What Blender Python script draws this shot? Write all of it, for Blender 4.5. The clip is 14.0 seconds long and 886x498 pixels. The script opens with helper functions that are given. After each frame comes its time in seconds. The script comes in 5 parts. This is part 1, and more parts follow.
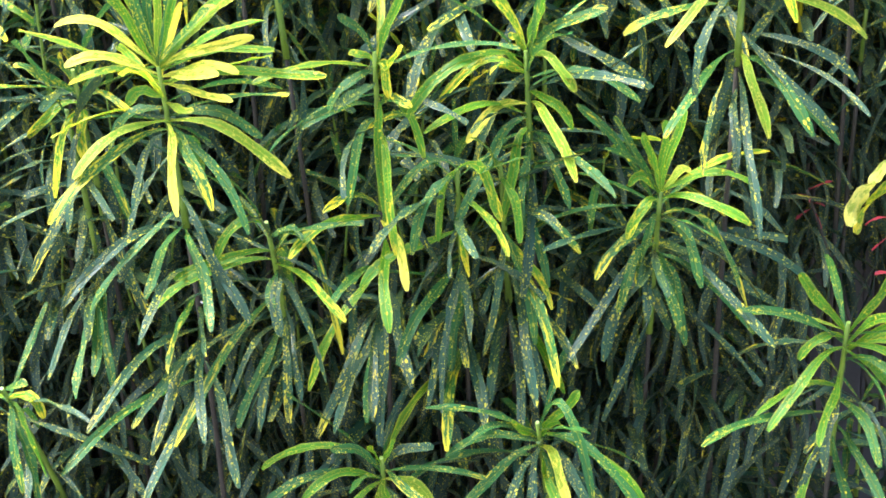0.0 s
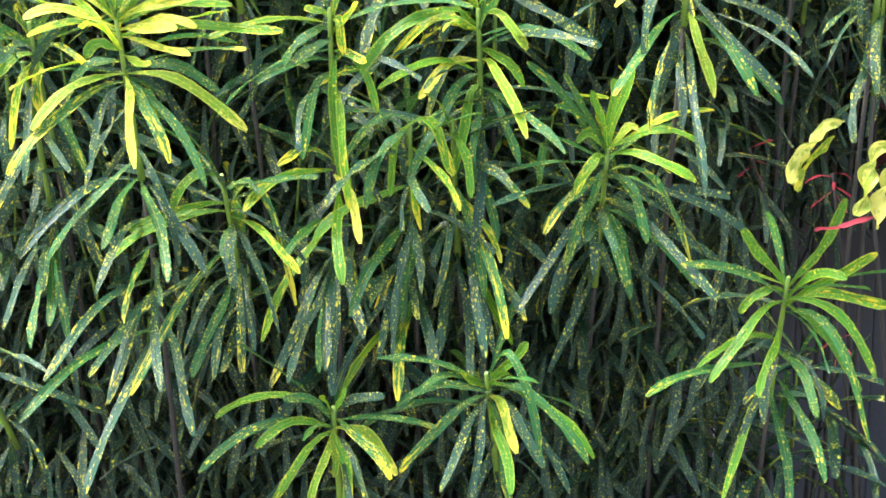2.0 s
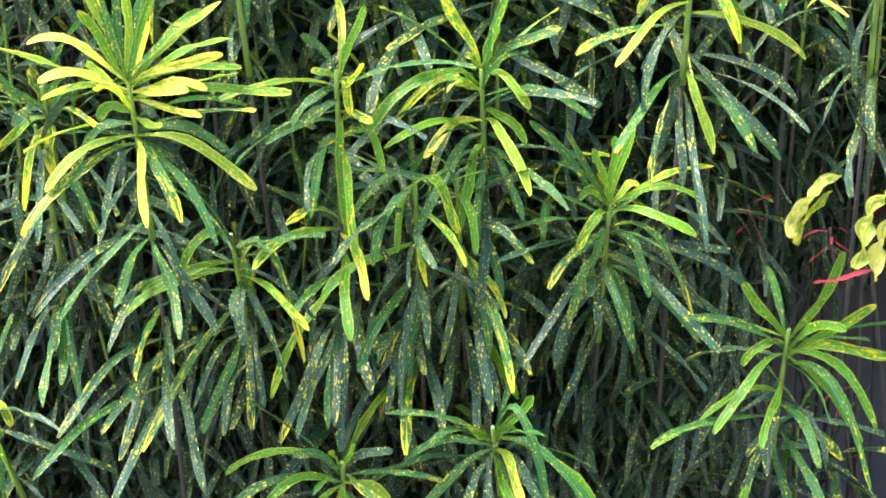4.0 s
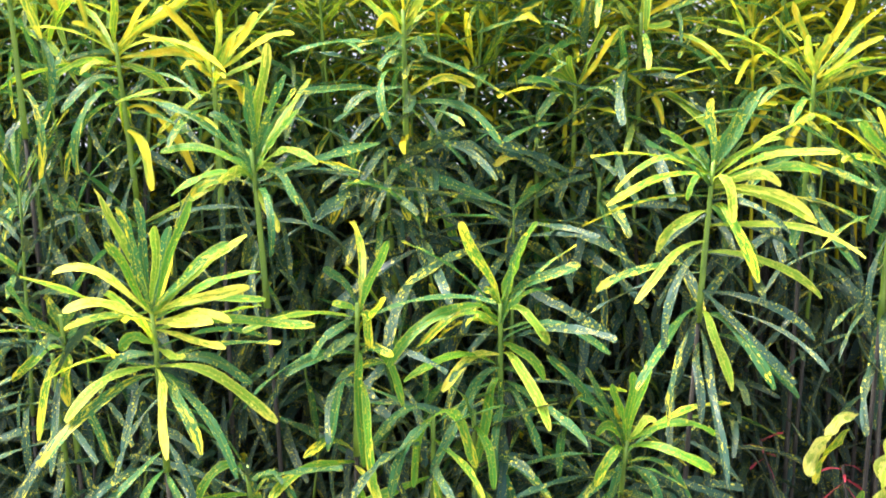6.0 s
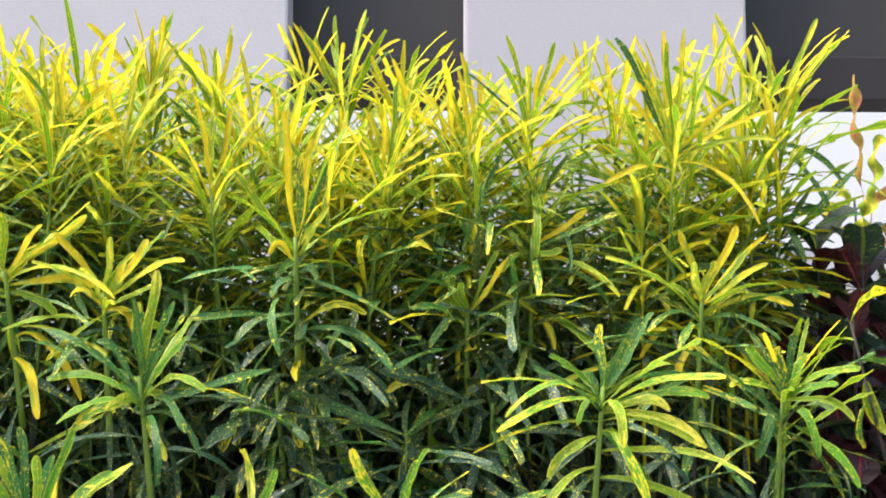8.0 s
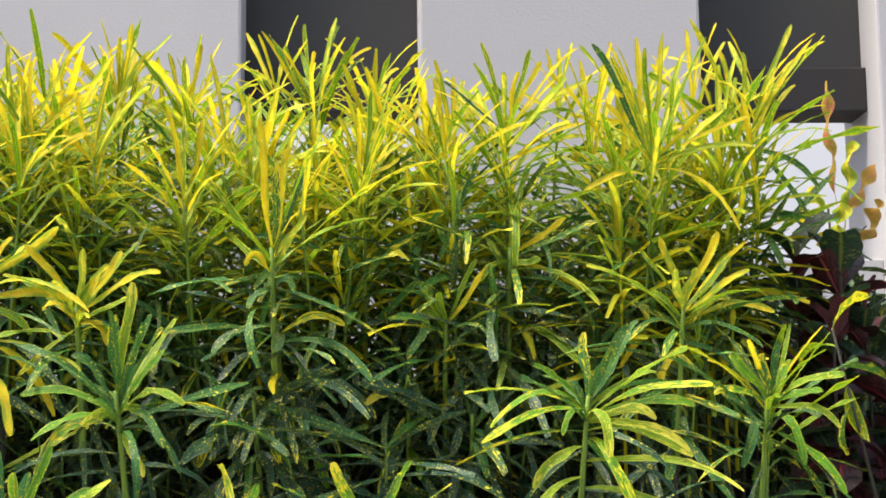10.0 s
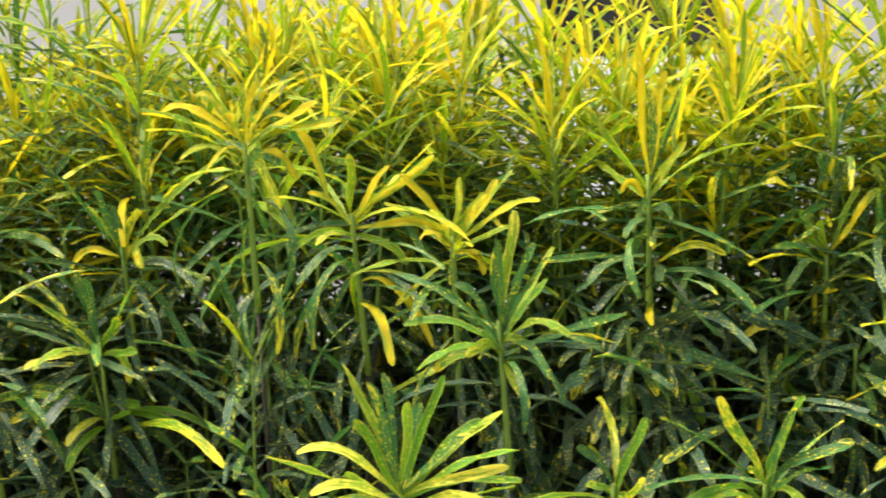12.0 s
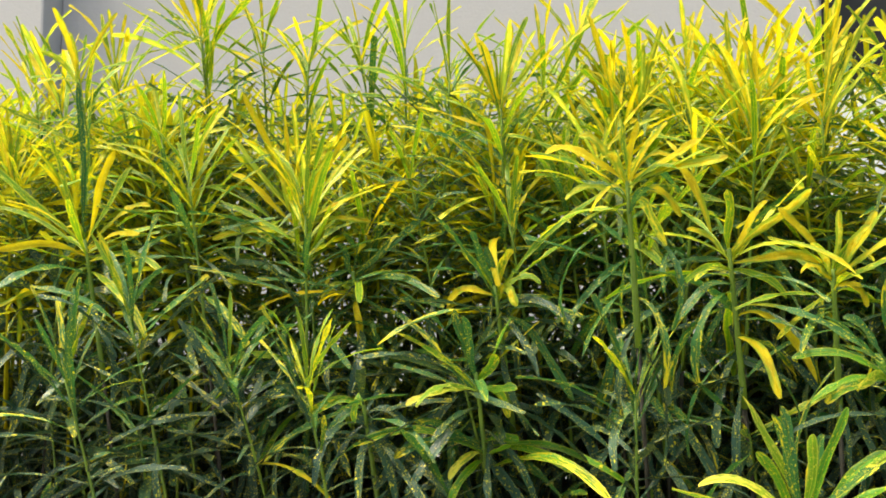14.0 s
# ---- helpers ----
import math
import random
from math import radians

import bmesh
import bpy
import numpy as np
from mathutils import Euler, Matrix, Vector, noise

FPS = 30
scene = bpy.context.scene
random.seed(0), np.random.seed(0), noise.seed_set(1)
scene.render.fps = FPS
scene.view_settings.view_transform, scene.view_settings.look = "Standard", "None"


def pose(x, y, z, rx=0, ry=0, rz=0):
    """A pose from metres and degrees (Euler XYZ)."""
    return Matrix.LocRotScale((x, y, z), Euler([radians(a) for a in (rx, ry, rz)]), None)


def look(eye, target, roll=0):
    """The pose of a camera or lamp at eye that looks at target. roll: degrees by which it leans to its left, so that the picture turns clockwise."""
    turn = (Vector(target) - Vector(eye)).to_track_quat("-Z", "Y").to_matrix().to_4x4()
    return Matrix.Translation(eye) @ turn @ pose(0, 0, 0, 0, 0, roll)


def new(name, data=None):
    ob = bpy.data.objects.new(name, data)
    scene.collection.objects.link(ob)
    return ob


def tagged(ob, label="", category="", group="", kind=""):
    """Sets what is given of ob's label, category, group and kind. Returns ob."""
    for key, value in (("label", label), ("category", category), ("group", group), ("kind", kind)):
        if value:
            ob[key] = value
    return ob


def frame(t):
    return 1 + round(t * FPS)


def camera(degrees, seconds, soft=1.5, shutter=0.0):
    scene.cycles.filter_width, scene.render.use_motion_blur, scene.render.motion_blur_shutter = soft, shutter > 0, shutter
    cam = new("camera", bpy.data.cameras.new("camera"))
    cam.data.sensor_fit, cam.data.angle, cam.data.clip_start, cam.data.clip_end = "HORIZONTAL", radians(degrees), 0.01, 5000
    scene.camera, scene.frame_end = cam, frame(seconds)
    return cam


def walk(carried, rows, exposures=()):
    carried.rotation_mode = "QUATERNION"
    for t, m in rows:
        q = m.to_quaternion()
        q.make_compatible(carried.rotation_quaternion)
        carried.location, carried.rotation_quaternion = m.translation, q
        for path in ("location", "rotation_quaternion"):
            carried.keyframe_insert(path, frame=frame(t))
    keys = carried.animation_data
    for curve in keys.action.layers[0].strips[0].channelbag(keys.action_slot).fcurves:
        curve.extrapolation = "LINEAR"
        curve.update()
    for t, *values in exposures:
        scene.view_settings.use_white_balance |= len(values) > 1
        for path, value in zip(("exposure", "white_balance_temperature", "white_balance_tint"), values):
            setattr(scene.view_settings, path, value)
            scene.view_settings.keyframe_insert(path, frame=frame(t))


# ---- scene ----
cam = camera(30.0, 14.0, soft=1.7, shutter=0.25)
PATH = [
    (0, (0.107, 0.053, 1.351), (-0.116, 2.017, 1.046), -0.6),
    (0.5, (0.114, 0.042, 1.355), (-0.101, 2.008, 1.058), -0.4),
    (1, (0.11, 0.035, 1.355), (-0.082, 2.0, 1.031), -0.2),
    (1.5, (0.105, 0.022, 1.354), (-0.063, 1.987, 1.018), 0.0),
    (2, (0.087, 0.009, 1.35), (-0.054, 1.972, 0.997), 0.2),
    (2.2, (0.087, 0.0, 1.351), (-0.05, 1.963, 0.99), 0.3),
    (4.3, (0.075, -0.033, 1.344), (-0.061, 1.947, 1.1), -0.3),
    (4.5, (0.074, -0.035, 1.344), (-0.065, 1.948, 1.123), -0.2),
    (5, (0.041, -0.033, 1.348), (-0.067, 1.958, 1.193), 0.1),
    (5.5, (-0.006, -0.037, 1.352), (-0.078, 1.96, 1.266), 0.4),
    (6, (-0.001, -0.037, 1.357), (-0.088, 1.962, 1.352), 0.5),
    (6.5, (0.005, -0.041, 1.36), (-0.081, 1.957, 1.424), 0.5),
    (7, (0.013, -0.038, 1.361), (-0.049, 1.957, 1.499), 0.3),
    (7.5, (0.021, -0.038, 1.363), (-0.004, 1.952, 1.569), 0.2),
    (8, (0.028, -0.035, 1.356), (0.044, 1.947, 1.625), 0.1),
    (8.2, (0.032, -0.036, 1.355), (0.061, 1.943, 1.643), -0.1),
    (10.3, (-0.027, 0.015, 1.351), (0.057, 1.992, 1.639), -0.7),
    (10.5, (-0.034, 0.028, 1.351), (0.023, 2.009, 1.622), -0.3),
    (11, (-0.071, 0.05, 1.351), (-0.091, 2.036, 1.583), -0.2),
    (11.5, (-0.098, 0.059, 1.352), (-0.224, 2.044, 1.567), -0.0),
    (12, (-0.165, 0.06, 1.349), (-0.401, 2.035, 1.563), 0.2),
    (12.5, (-0.231, 0.046, 1.343), (-0.56, 2.006, 1.563), 0.3),
    (13, (-0.278, 0.026, 1.346), (-0.707, 1.964, 1.587), 0.0),
    (13.5, (-0.316, 0.006, 1.347), (-0.817, 1.923, 1.616), -0.1),
    (14, (-0.347, -0.02, 1.344), (-0.852, 1.898, 1.601), -0.0),
]
walk(cam, [(t, look(eye, target, roll)) for t, eye, target, roll in PATH],
     exposures=[(0, 1.93, 5900, 17), (4.3, 1.93, 5900, 17), (5, 2.0, 6050, 17), (6.5, 1.97, 6250, 18), (7.5, 1.55, 6400, 17), (8.2, 1.2, 6450, 16), (10.3, 0.97, 6900, 12),
                (11.2, 1.05, 7250, 9), (12, 1.2, 7350, 8), (13, 1.22, 7500, 6), (14, 1.1, 7600, 5)])

# ---- sky and sun ----
world = bpy.data.worlds.new("sky")
scene.world = world
world.use_nodes = True
wt = world.node_tree
sky = wt.nodes.new("ShaderNodeTexSky")
sky.sky_type, sky.sun_disc = "NISHITA", False
sky.sun_elevation, sky.sun_rotation = radians(65), radians(252)
sky.air_density, sky.dust_density = 1.2, 4.0
wt.nodes["Background"].inputs["Strength"].default_value = 0.15
wt.links.new(sky.outputs[0], wt.nodes["Background"].inputs["Color"])

sun_data = bpy.data.lights.new("sun", "SUN")
sun_data.energy, sun_data.angle, sun_data.color = 4.0, radians(20), (1.0, 0.96, 0.88)
sun = new("sun", sun_data)
sun.matrix_world = look((-2.05, 1.75, 6.0), (0, 2.4, 1.4))


# ---- materials ----
def material(name, rough=0.6, metal=0.0, spec=0.5):
    m = bpy.data.materials.new(name)
    m.use_nodes = True
    nt = m.node_tree
    b = nt.nodes["Principled BSDF"]
    b.inputs["Roughness"].default_value = rough
    b.inputs["Metallic"].default_value = metal
    b.inputs["Specular IOR Level"].default_value = spec
    return m, nt, b


def node(nt, kind, **values):
    n = nt.nodes.new(kind)
    for key, value in values.items():
        n.inputs[key].default_value = value
    return n


def mix(nt, fac, a, b, blend="MIX"):
    n = nt.nodes.new("ShaderNodeMix")
    n.data_type, n.blend_type = "RGBA", blend
    for slot, v in ((0, fac), (6, a), (7, b)):
        if isinstance(v, (tuple, float, int)):
            n.inputs[slot].default_value = (*v, 1) if isinstance(v, tuple) else v
        else:
            nt.links.new(v, n.inputs[slot])
    return n.outputs[2]


def calc(nt, op, a, b=0.0, c=0.0):
    n = nt.nodes.new("ShaderNodeMath")
    n.operation, n.use_clamp = op, False
    for slot, v in enumerate((a, b, c)):
        if isinstance(v, (float, int)):
            n.inputs[slot].default_value = v
        else:
            nt.links.new(v, n.inputs[slot])
    return n.outputs[0]


def step(nt, value, lo, hi):
    n = node(nt, "ShaderNodeMapRange")
    n.inputs["From Min"].default_value, n.inputs["From Max"].default_value = lo, hi
    nt.links.new(value, n.inputs["Value"])
    return n.outputs[0]


def mottled(name, c1, c2, scale, rough=0.8, bump=0.3, fine=60.0):
    """A plain surface with stains at a large scale and grain at a small one."""
    m, nt, b = material(name, rough)
    co = nt.nodes.new("ShaderNodeTexCoord").outputs["Object"]
    big, small = node(nt, "ShaderNodeTexNoise", Scale=scale, Detail=5.0), node(nt, "ShaderNodeTexNoise", Scale=fine, Detail=3.0)
    for n in (big, small):
        nt.links.new(co, n.inputs["Vector"])
    col = mix(nt, step(nt, big.outputs[0], 0.35, 0.65), c1, c2)
    col = mix(nt, calc(nt, "MULTIPLY", small.outputs[0], 0.25), col, tuple(v * 0.6 for v in c1))
    nt.links.new(col, b.inputs["Base Color"])
    bp = node(nt, "ShaderNodeBump", Strength=bump, Distance=0.004)
    nt.links.new(small.outputs[0], bp.inputs["Height"])
    nt.links.new(bp.outputs[0], b.inputs["Normal"])
    return m


def leaf_material(name, c1, c2, spot, cover, blotch, vein, rough=0.34, glow=0.3, joined=False, edge=0.0, streak=0.0, tips=0.0, spec=0.45):
    """A leathery leaf: ground colour from c1 to c2 leaf by leaf, flecks and blotches of spot, a paler midrib.
    Its own map runs along (0..1) and across (-1..1) the blade."""
    m, nt, b = material(name, rough, spec=spec)
    uv = nt.nodes.new("ShaderNodeUVMap").outputs[0]
    sep = nt.nodes.new("ShaderNodeSeparateXYZ")
    nt.links.new(uv, sep.inputs[0])
    along, across = sep.outputs[0], calc(nt, "ABSOLUTE", sep.outputs[1])
    if joined:
        chance = nt.nodes.new("ShaderNodeNewGeometry").outputs["Random Per Island"]
    else:
        chance = nt.nodes.new("ShaderNodeObjectInfo").outputs["Random"]
    shift = nt.nodes.new("ShaderNodeCombineXYZ")
    nt.links.new(calc(nt, "MULTIPLY_ADD", chance, 91.0, calc(nt, "MULTIPLY", along, 1.0)), shift.inputs[0])
    nt.links.new(calc(nt, "MULTIPLY", sep.outputs[1], 0.065), shift.inputs[1])
    # flecks
    fleck = node(nt, "ShaderNodeTexVoronoi", Scale=31.0)
    nt.links.new(shift.outputs[0], fleck.inputs["Vector"])
    fs = nt.nodes.new("ShaderNodeSeparateColor")
    nt.links.new(fleck.outputs["Color"], fs.inputs[0])
    size = calc(nt, "MULTIPLY", calc(nt, "SUBTRACT", fs.outputs[0], 1.0 - cover), 0.55 / max(cover, 0.01))
    flecks = step(nt, calc(nt, "SUBTRACT", size, fleck.outputs["Distance"]), -0.02, 0.06)
    patch = node(nt, "ShaderNodeTexNoise", Scale=3.5, Detail=1.0)
    nt.links.new(shift.outputs[0], patch.inputs["Vector"])
    thick = step(nt, patch.outputs[0], 0.38, 0.60)
    flecks = calc(nt, "MULTIPLY", flecks, thick)
    # fine dots
    dot = node(nt, "ShaderNodeTexVoronoi", Scale=75.0)
    nt.links.new(shift.outputs[0], dot.inputs["Vector"])
    ds = nt.nodes.new("ShaderNodeSeparateColor")
    nt.links.new(dot.outputs["Color"], ds.inputs[0])
    dots = step(nt, calc(nt, "SUBTRACT", calc(nt, "MULTIPLY", calc(nt, "SUBTRACT", ds.outputs[0], 0.58), 1.0), dot.outputs["Distance"]), -0.05, 0.05)
    # blotches where the flecks run together
    spread = nt.nodes.new("ShaderNodeCombineXYZ")
    nt.links.new(calc(nt, "MULTIPLY_ADD", chance, 43.0, along), spread.inputs[0])
    nt.links.new(calc(nt, "MULTIPLY", sep.outputs[1], 0.22), spread.inputs[1])
    blot = node(nt, "ShaderNodeTexNoise", Scale=8.0, Detail=4.0, Roughness=0.65)
    nt.links.new(spread.outputs[0], blot.inputs["Vector"])
    level = calc(nt, "ADD", blot.outputs[0], calc(nt, "MULTIPLY", calc(nt, "SUBTRACT", chance, 0.5), 0.3))
    if tips:
        # old blades turn yellow from the tip
        level = calc(nt, "MULTIPLY_ADD", calc(nt, "POWER", along, 4.0), tips, level)
    blots = step(nt, level, 0.72 - blotch * 0.45, 0.80 - blotch * 0.45)
    ground = mix(nt, chance, c1, c2)
    tone = node(nt, "ShaderNodeTexNoise", Scale=5.0, Detail=2.0)
    nt.links.new(shift.outputs[0], tone.inputs["Vector"])
    ground = mix(nt, step(nt, tone.outputs[0], 0.3, 0.75), ground, tuple(0.6 * v for v in c2))
    marks = calc(nt, "MAXIMUM", calc(nt, "MAXIMUM", flecks, calc(nt, "MULTIPLY", dots, 0.95)), blots)
    warm = mix(nt, step(nt, blot.outputs[0], 0.45, 0.7), spot, (spot[0] * 1.0, spot[1] * 0.90, spot[2] * 0.6))
    col = mix(nt, marks, ground, warm)
    rib = step(nt, across, 0.14, 0.05)
    col = mix(nt, calc(nt, "MULTIPLY", rib, vein), col, spot)
    if edge:
        col = mix(nt, calc(nt, "MULTIPLY", step(nt, across, 0.6, 0.95), edge), col, spot)
    if streak:
        # green runs left along the margin and at the foot of the blade
        band = node(nt, "ShaderNodeTexNoise", Scale=4.0, Detail=3.0)
        nt.links.new(shift.outputs[0], band.inputs["Vector"])
        run = calc(nt, "ADD", calc(nt, "MULTIPLY", across, 0.22), calc(nt, "SUBTRACT", band.outputs[0], calc(nt, "MULTIPLY", along, 0.10)))
        run = step(nt, calc(nt, "ADD", run, calc(nt, "MULTIPLY", calc(nt, "SUBTRACT", chance, 0.5), 0.3)), 0.50, 0.68)
        col = mix(nt, calc(nt, "MULTIPLY", run, streak), col, (0.16, 0.36, 0.03))
    nt.links.new(col, b.inputs["Base Color"])
    # ribs of the blade
    height = calc(nt, "SUBTRACT", calc(nt, "ADD", tone.outputs[0], blot.outputs[0]), rib)
    fibre = nt.nodes.new("ShaderNodeCombineXYZ")
    nt.links.new(calc(nt, "MULTIPLY_ADD", chance, 57.0, calc(nt, "MULTIPLY", along, 5.0)), fibre.inputs[0])
    nt.links.new(calc(nt, "MULTIPLY", sep.outputs[1], 3.0), fibre.inputs[1])
    grain = node(nt, "ShaderNodeTexNoise", Scale=2.2, Detail=4.0)
    nt.links.new(fibre.outputs[0], grain.inputs["Vector"])
    height = calc(nt, "ADD", height, calc(nt, "MULTIPLY", grain.outputs[0], 1.3))
    bp = node(nt, "ShaderNodeBump", Strength=0.6, Distance=0.003)
    nt.links.new(height, bp.inputs["Height"])
    nt.links.new(bp.outputs[0], b.inputs["Normal"])
    nt.links.new(calc(nt, "MULTIPLY_ADD", blot.outputs[0], 0.25, rough - 0.06), b.inputs["Roughness"])
    thin = nt.nodes.new("ShaderNodeBsdfTranslucent")
    nt.links.new(col, thin.inputs["Color"])
    both = nt.nodes.new("ShaderNodeMixShader")
    both.inputs[0].default_value = glow
    nt.links.new(b.outputs[0], both.inputs[1])
    nt.links.new(thin.outputs[0], both.inputs[2])
    nt.links.new(both.outputs[0], nt.nodes["Material Output"].inputs["Surface"])
    return m


YELLOW, PALE = (0.80, 0.72, 0.03), (0.90, 0.86, 0.10)
LEAF = [
    leaf_material("leaf_old", (0.015, 0.061, 0.038), (0.025, 0.098, 0.044), YELLOW, 0.48, 0.0, 0.05, 0.25, 0.12, tips=0.08, spec=0.45),
    leaf_material("leaf_green", (0.026, 0.140, 0.032), (0.046, 0.20, 0.034), YELLOW, 0.36, 0.10, 0.15, 0.30, 0.25, tips=0.13),
    leaf_material("leaf_lime", (0.085, 0.28, 0.012), (0.20, 0.41, 0.015), YELLOW, 0.20, 0.25, 0.35, 0.32, 0.38, edge=0.5, tips=0.08),
    leaf_material("leaf_gold", (0.84, 0.71, 0.022), (0.92, 0.67, 0.02), PALE, 0.20, 0.35, 0.25, 0.40, 0.44, streak=0.75, spec=0.22),
]
LEAF_FRONT = LEAF[:2] + [
    leaf_material("leaf_bright", (0.060, 0.27, 0.014), (0.12, 0.38, 0.014), YELLOW, 0.30, 0.16, 0.2, 0.28, 0.32, edge=0.25, tips=0.12),
    leaf_material("leaf_mottled", (0.15, 0.40, 0.02), (0.34, 0.52, 0.03), (0.84, 0.78, 0.10), 0.62, 0.24, 0.3, 0.30, 0.36, edge=0.4, tips=0.2, spec=0.3),
]
# inner leaves: ground green set darker to paint in the hedge's deep shade
LEAF_SHADED = leaf_material("leaf_inner_shaded", (0.017, 0.049, 0.030), (0.028, 0.078, 0.041), YELLOW, 0.2, 0.0, 0.05, 0.32, 0.12, joined=True)
LEAF_CROWN = leaf_material("leaf_crown", (0.24, 0.33, 0.02), (0.84, 0.66, 0.02), YELLOW, 0.25, 0.28, 0.25, 0.40, 0.50, joined=True, streak=0.8, tips=0.15, spec=0.22)
LEAF_BACK = leaf_material("leaf_back", (0.042, 0.120, 0.045), (0.12, 0.23, 0.045), YELLOW, 0.3, 0.06, 0.1, 0.30, 0.3, joined=True)
MAROON = leaf_material("leaf_maroon", (0.022, 0.009, 0.011), (0.05, 0.010, 0.013), (0.30, 0.03, 0.04), 0.05, 0.0, 0.6, 0.28, 0.15)
DEEP = leaf_material("leaf_deep_green", (0.015, 0.035, 0.022), (0.022, 0.06, 0.03), (0.25, 0.30, 0.05), 0.05, 0.0, 0.4, 0.26, 0.12)
AMBER = leaf_material("leaf_amber", (0.55, 0.22, 0.10), (0.72, 0.55, 0.06), (0.65, 0.20, 0.16), 0.2, 0.3, 0.4, 0.34, 0.4)
CRIMSON = leaf_material("leaf_crimson", (0.50, 0.03, 0.06), (0.62, 0.08, 0.11), (0.7, 0.15, 0.15), 0.05, 0.0, 0.4, 0.36, 0.35)
BARK = mottled("bark", (0.050, 0.044, 0.030), (0.030, 0.026, 0.019), 30, 0.85, 0.6, 250)
GREEN_STEM = mottled("green_stem", (0.19, 0.30, 0.03), (0.10, 0.19, 0.02), 25, 0.5, 0.3, 200)
# paving behind the hedge: base darkened to stand in for shade
SHADED_PAVING = mottled("shaded_paving", (0.060, 0.058, 0.057), (0.045, 0.044, 0.044), 1.5, 0.85, 0.3, 80)
SOIL = mottled("soil", (0.035, 0.027, 0.02), (0.055, 0.042, 0.03), 3, 0.95, 1.0, 40)
PAVING = mottled("paving", (0.28, 0.27, 0.27), (0.20, 0.19, 0.19), 1.2, 0.85, 0.3, 80)
RENDERED = mottled("painted_render", (0.48, 0.474, 0.480), (0.44, 0.434, 0.441), 0.7, 0.8, 0.25, 90)
# near-white for the block that stands in for bright sky
WHITE = mottled("backdrop_white", (0.80, 0.81, 0.82), (0.76, 0.78, 0.80), 0.5, 0.8, 0.2, 60)
DARK_PANEL = mottled("dark_panel", (0.034, 0.033, 0.030), (0.027, 0.026, 0.025), 1.0, 0.6, 0.1, 40)
BEAM = mottled("brown_beam", (0.022, 0.018, 0.018), (0.016, 0.014, 0.014), 2.0, 0.7, 0.2, 60)


# ---- building blocks ----
def finish(name, bm, mat, parent=None, label=""):
    me = bpy.data.meshes.new(name)
    bm.to_mesh(me)
    bm.free()
    me.materials.append(mat)
    ob = new(name, me)
    ob.parent = parent
    return tagged(ob, label)


def box(bm, x0, x1, y0, y1, z0, z1, bevel=0.0):
    made = bmesh.ops.create_cube(bm, size=1.0)["verts"]
    for v in made:
        v.co = Vector(((x0 + x1) / 2 + v.co.x * (x1 - x0), (y0 + y1) / 2 + v.co.y * (y1 - y0), (z0 + z1) / 2 + v.co.z * (z1 - z0)))
    if bevel:
        edges = list({e for v in made for e in v.link_edges})
        bmesh.ops.bevel(bm, geom=edges, offset=bevel, segments=2, affect="EDGES", profile=0.6)


def tube(bm, places, radii, sides=6):
    """A tapered tube along places."""
    rings = []
    for n, p in enumerate(places):
        a, b = places[max(n - 1, 0)], places[min(n + 1, len(places) - 1)]
        turn = (b - a).to_track_quat("Z", "Y").to_matrix()
        rings.append([bm.verts.new(p + turn @ Vector((math.cos(k * math.tau / sides), math.sin(k * math.tau / sides), 0)) * radii[n]) for k in range(sides)])
    for lo, hi in zip(rings, rings[1:]):
        for k in range(sides):
            bm.faces.new((lo[k], lo[(k + 1) % sides], hi[(k + 1) % sides], hi[k])).smooth = True
    bm.faces.new(rings[-1])
    bm.faces.new(rings[0][::-1])


def blade(bm, uv, rng, bend, width=0.11, steps=9, twist=0.0, m=None):
    """A strap leaf of length 1 from the origin along +X, bending down by bend degrees, with a short stalk, a folded midrib,
    a blunt tip and a slightly uneven margin. twist: degrees of turn round its own length."""
    m = m or Matrix.Identity(4)
    x = z = 0.0
    side = rng.uniform(-0.45, 0.45)
    phase, wav = rng.uniform(0, 6), rng.uniform(0.004, 0.014)
    y = 0.0
    rows = []
    marks = [k / steps for k in range(steps)] if steps < 6 else [0.96 * k / (steps - 2) for k in range(steps - 1)] + [0.988]
    last = 0.0
    for s in marks + [1.0]:
        if s:
            a = radians(-bend * s ** 1.15)
            x, z, y = x + math.cos(a) * (s - last), z + math.sin(a) * (s - last), y + side * s * 0.5 * (s - last)
        last = s
        if s < 0.12:
            w = 0.012 + 0.02 * s
        else:
            q = (s - 0.12) / 0.88
            w = width * 0.5 * (0.34 + 0.66 * min(1.0, q * 2.7) ** 0.8) * max(0.30, 1 - max(0.0, (q - 0.80) / 0.20) ** 2.4) ** 0.5
            w *= 1 + 0.10 * math.sin(phase + 11 * s)
        a = radians(-bend * s ** 1.15)
        t = radians(twist * s)
        out = Vector((0, math.cos(t), math.sin(t)))
        fold = 0.42 * w
        lift = Vector((-math.sin(a), 0, math.cos(a)))
        mid = Vector((x, y, z))
        ruff = wav * math.sin(phase * 2 + 17 * s)
        vs = [mid + out * w + lift * (fold + ruff), mid, mid - out * w + lift * (fold - ruff)]
        rows.append([(bm.verts.new(m @ v), s, u) for v, u in zip(vs, (1, 0, -1))])
    for lo, hi in zip(rows, rows[1:]):
        for k in (0, 1):
            quad = (lo[k], hi[k], hi[k + 1], lo[k + 1])
            f = bm.faces.new([v for v, *_ in quad])
            f.smooth = True
            for loop, (_, s, u) in zip(f.loops, quad):
                loop[uv].uv = (s, u)


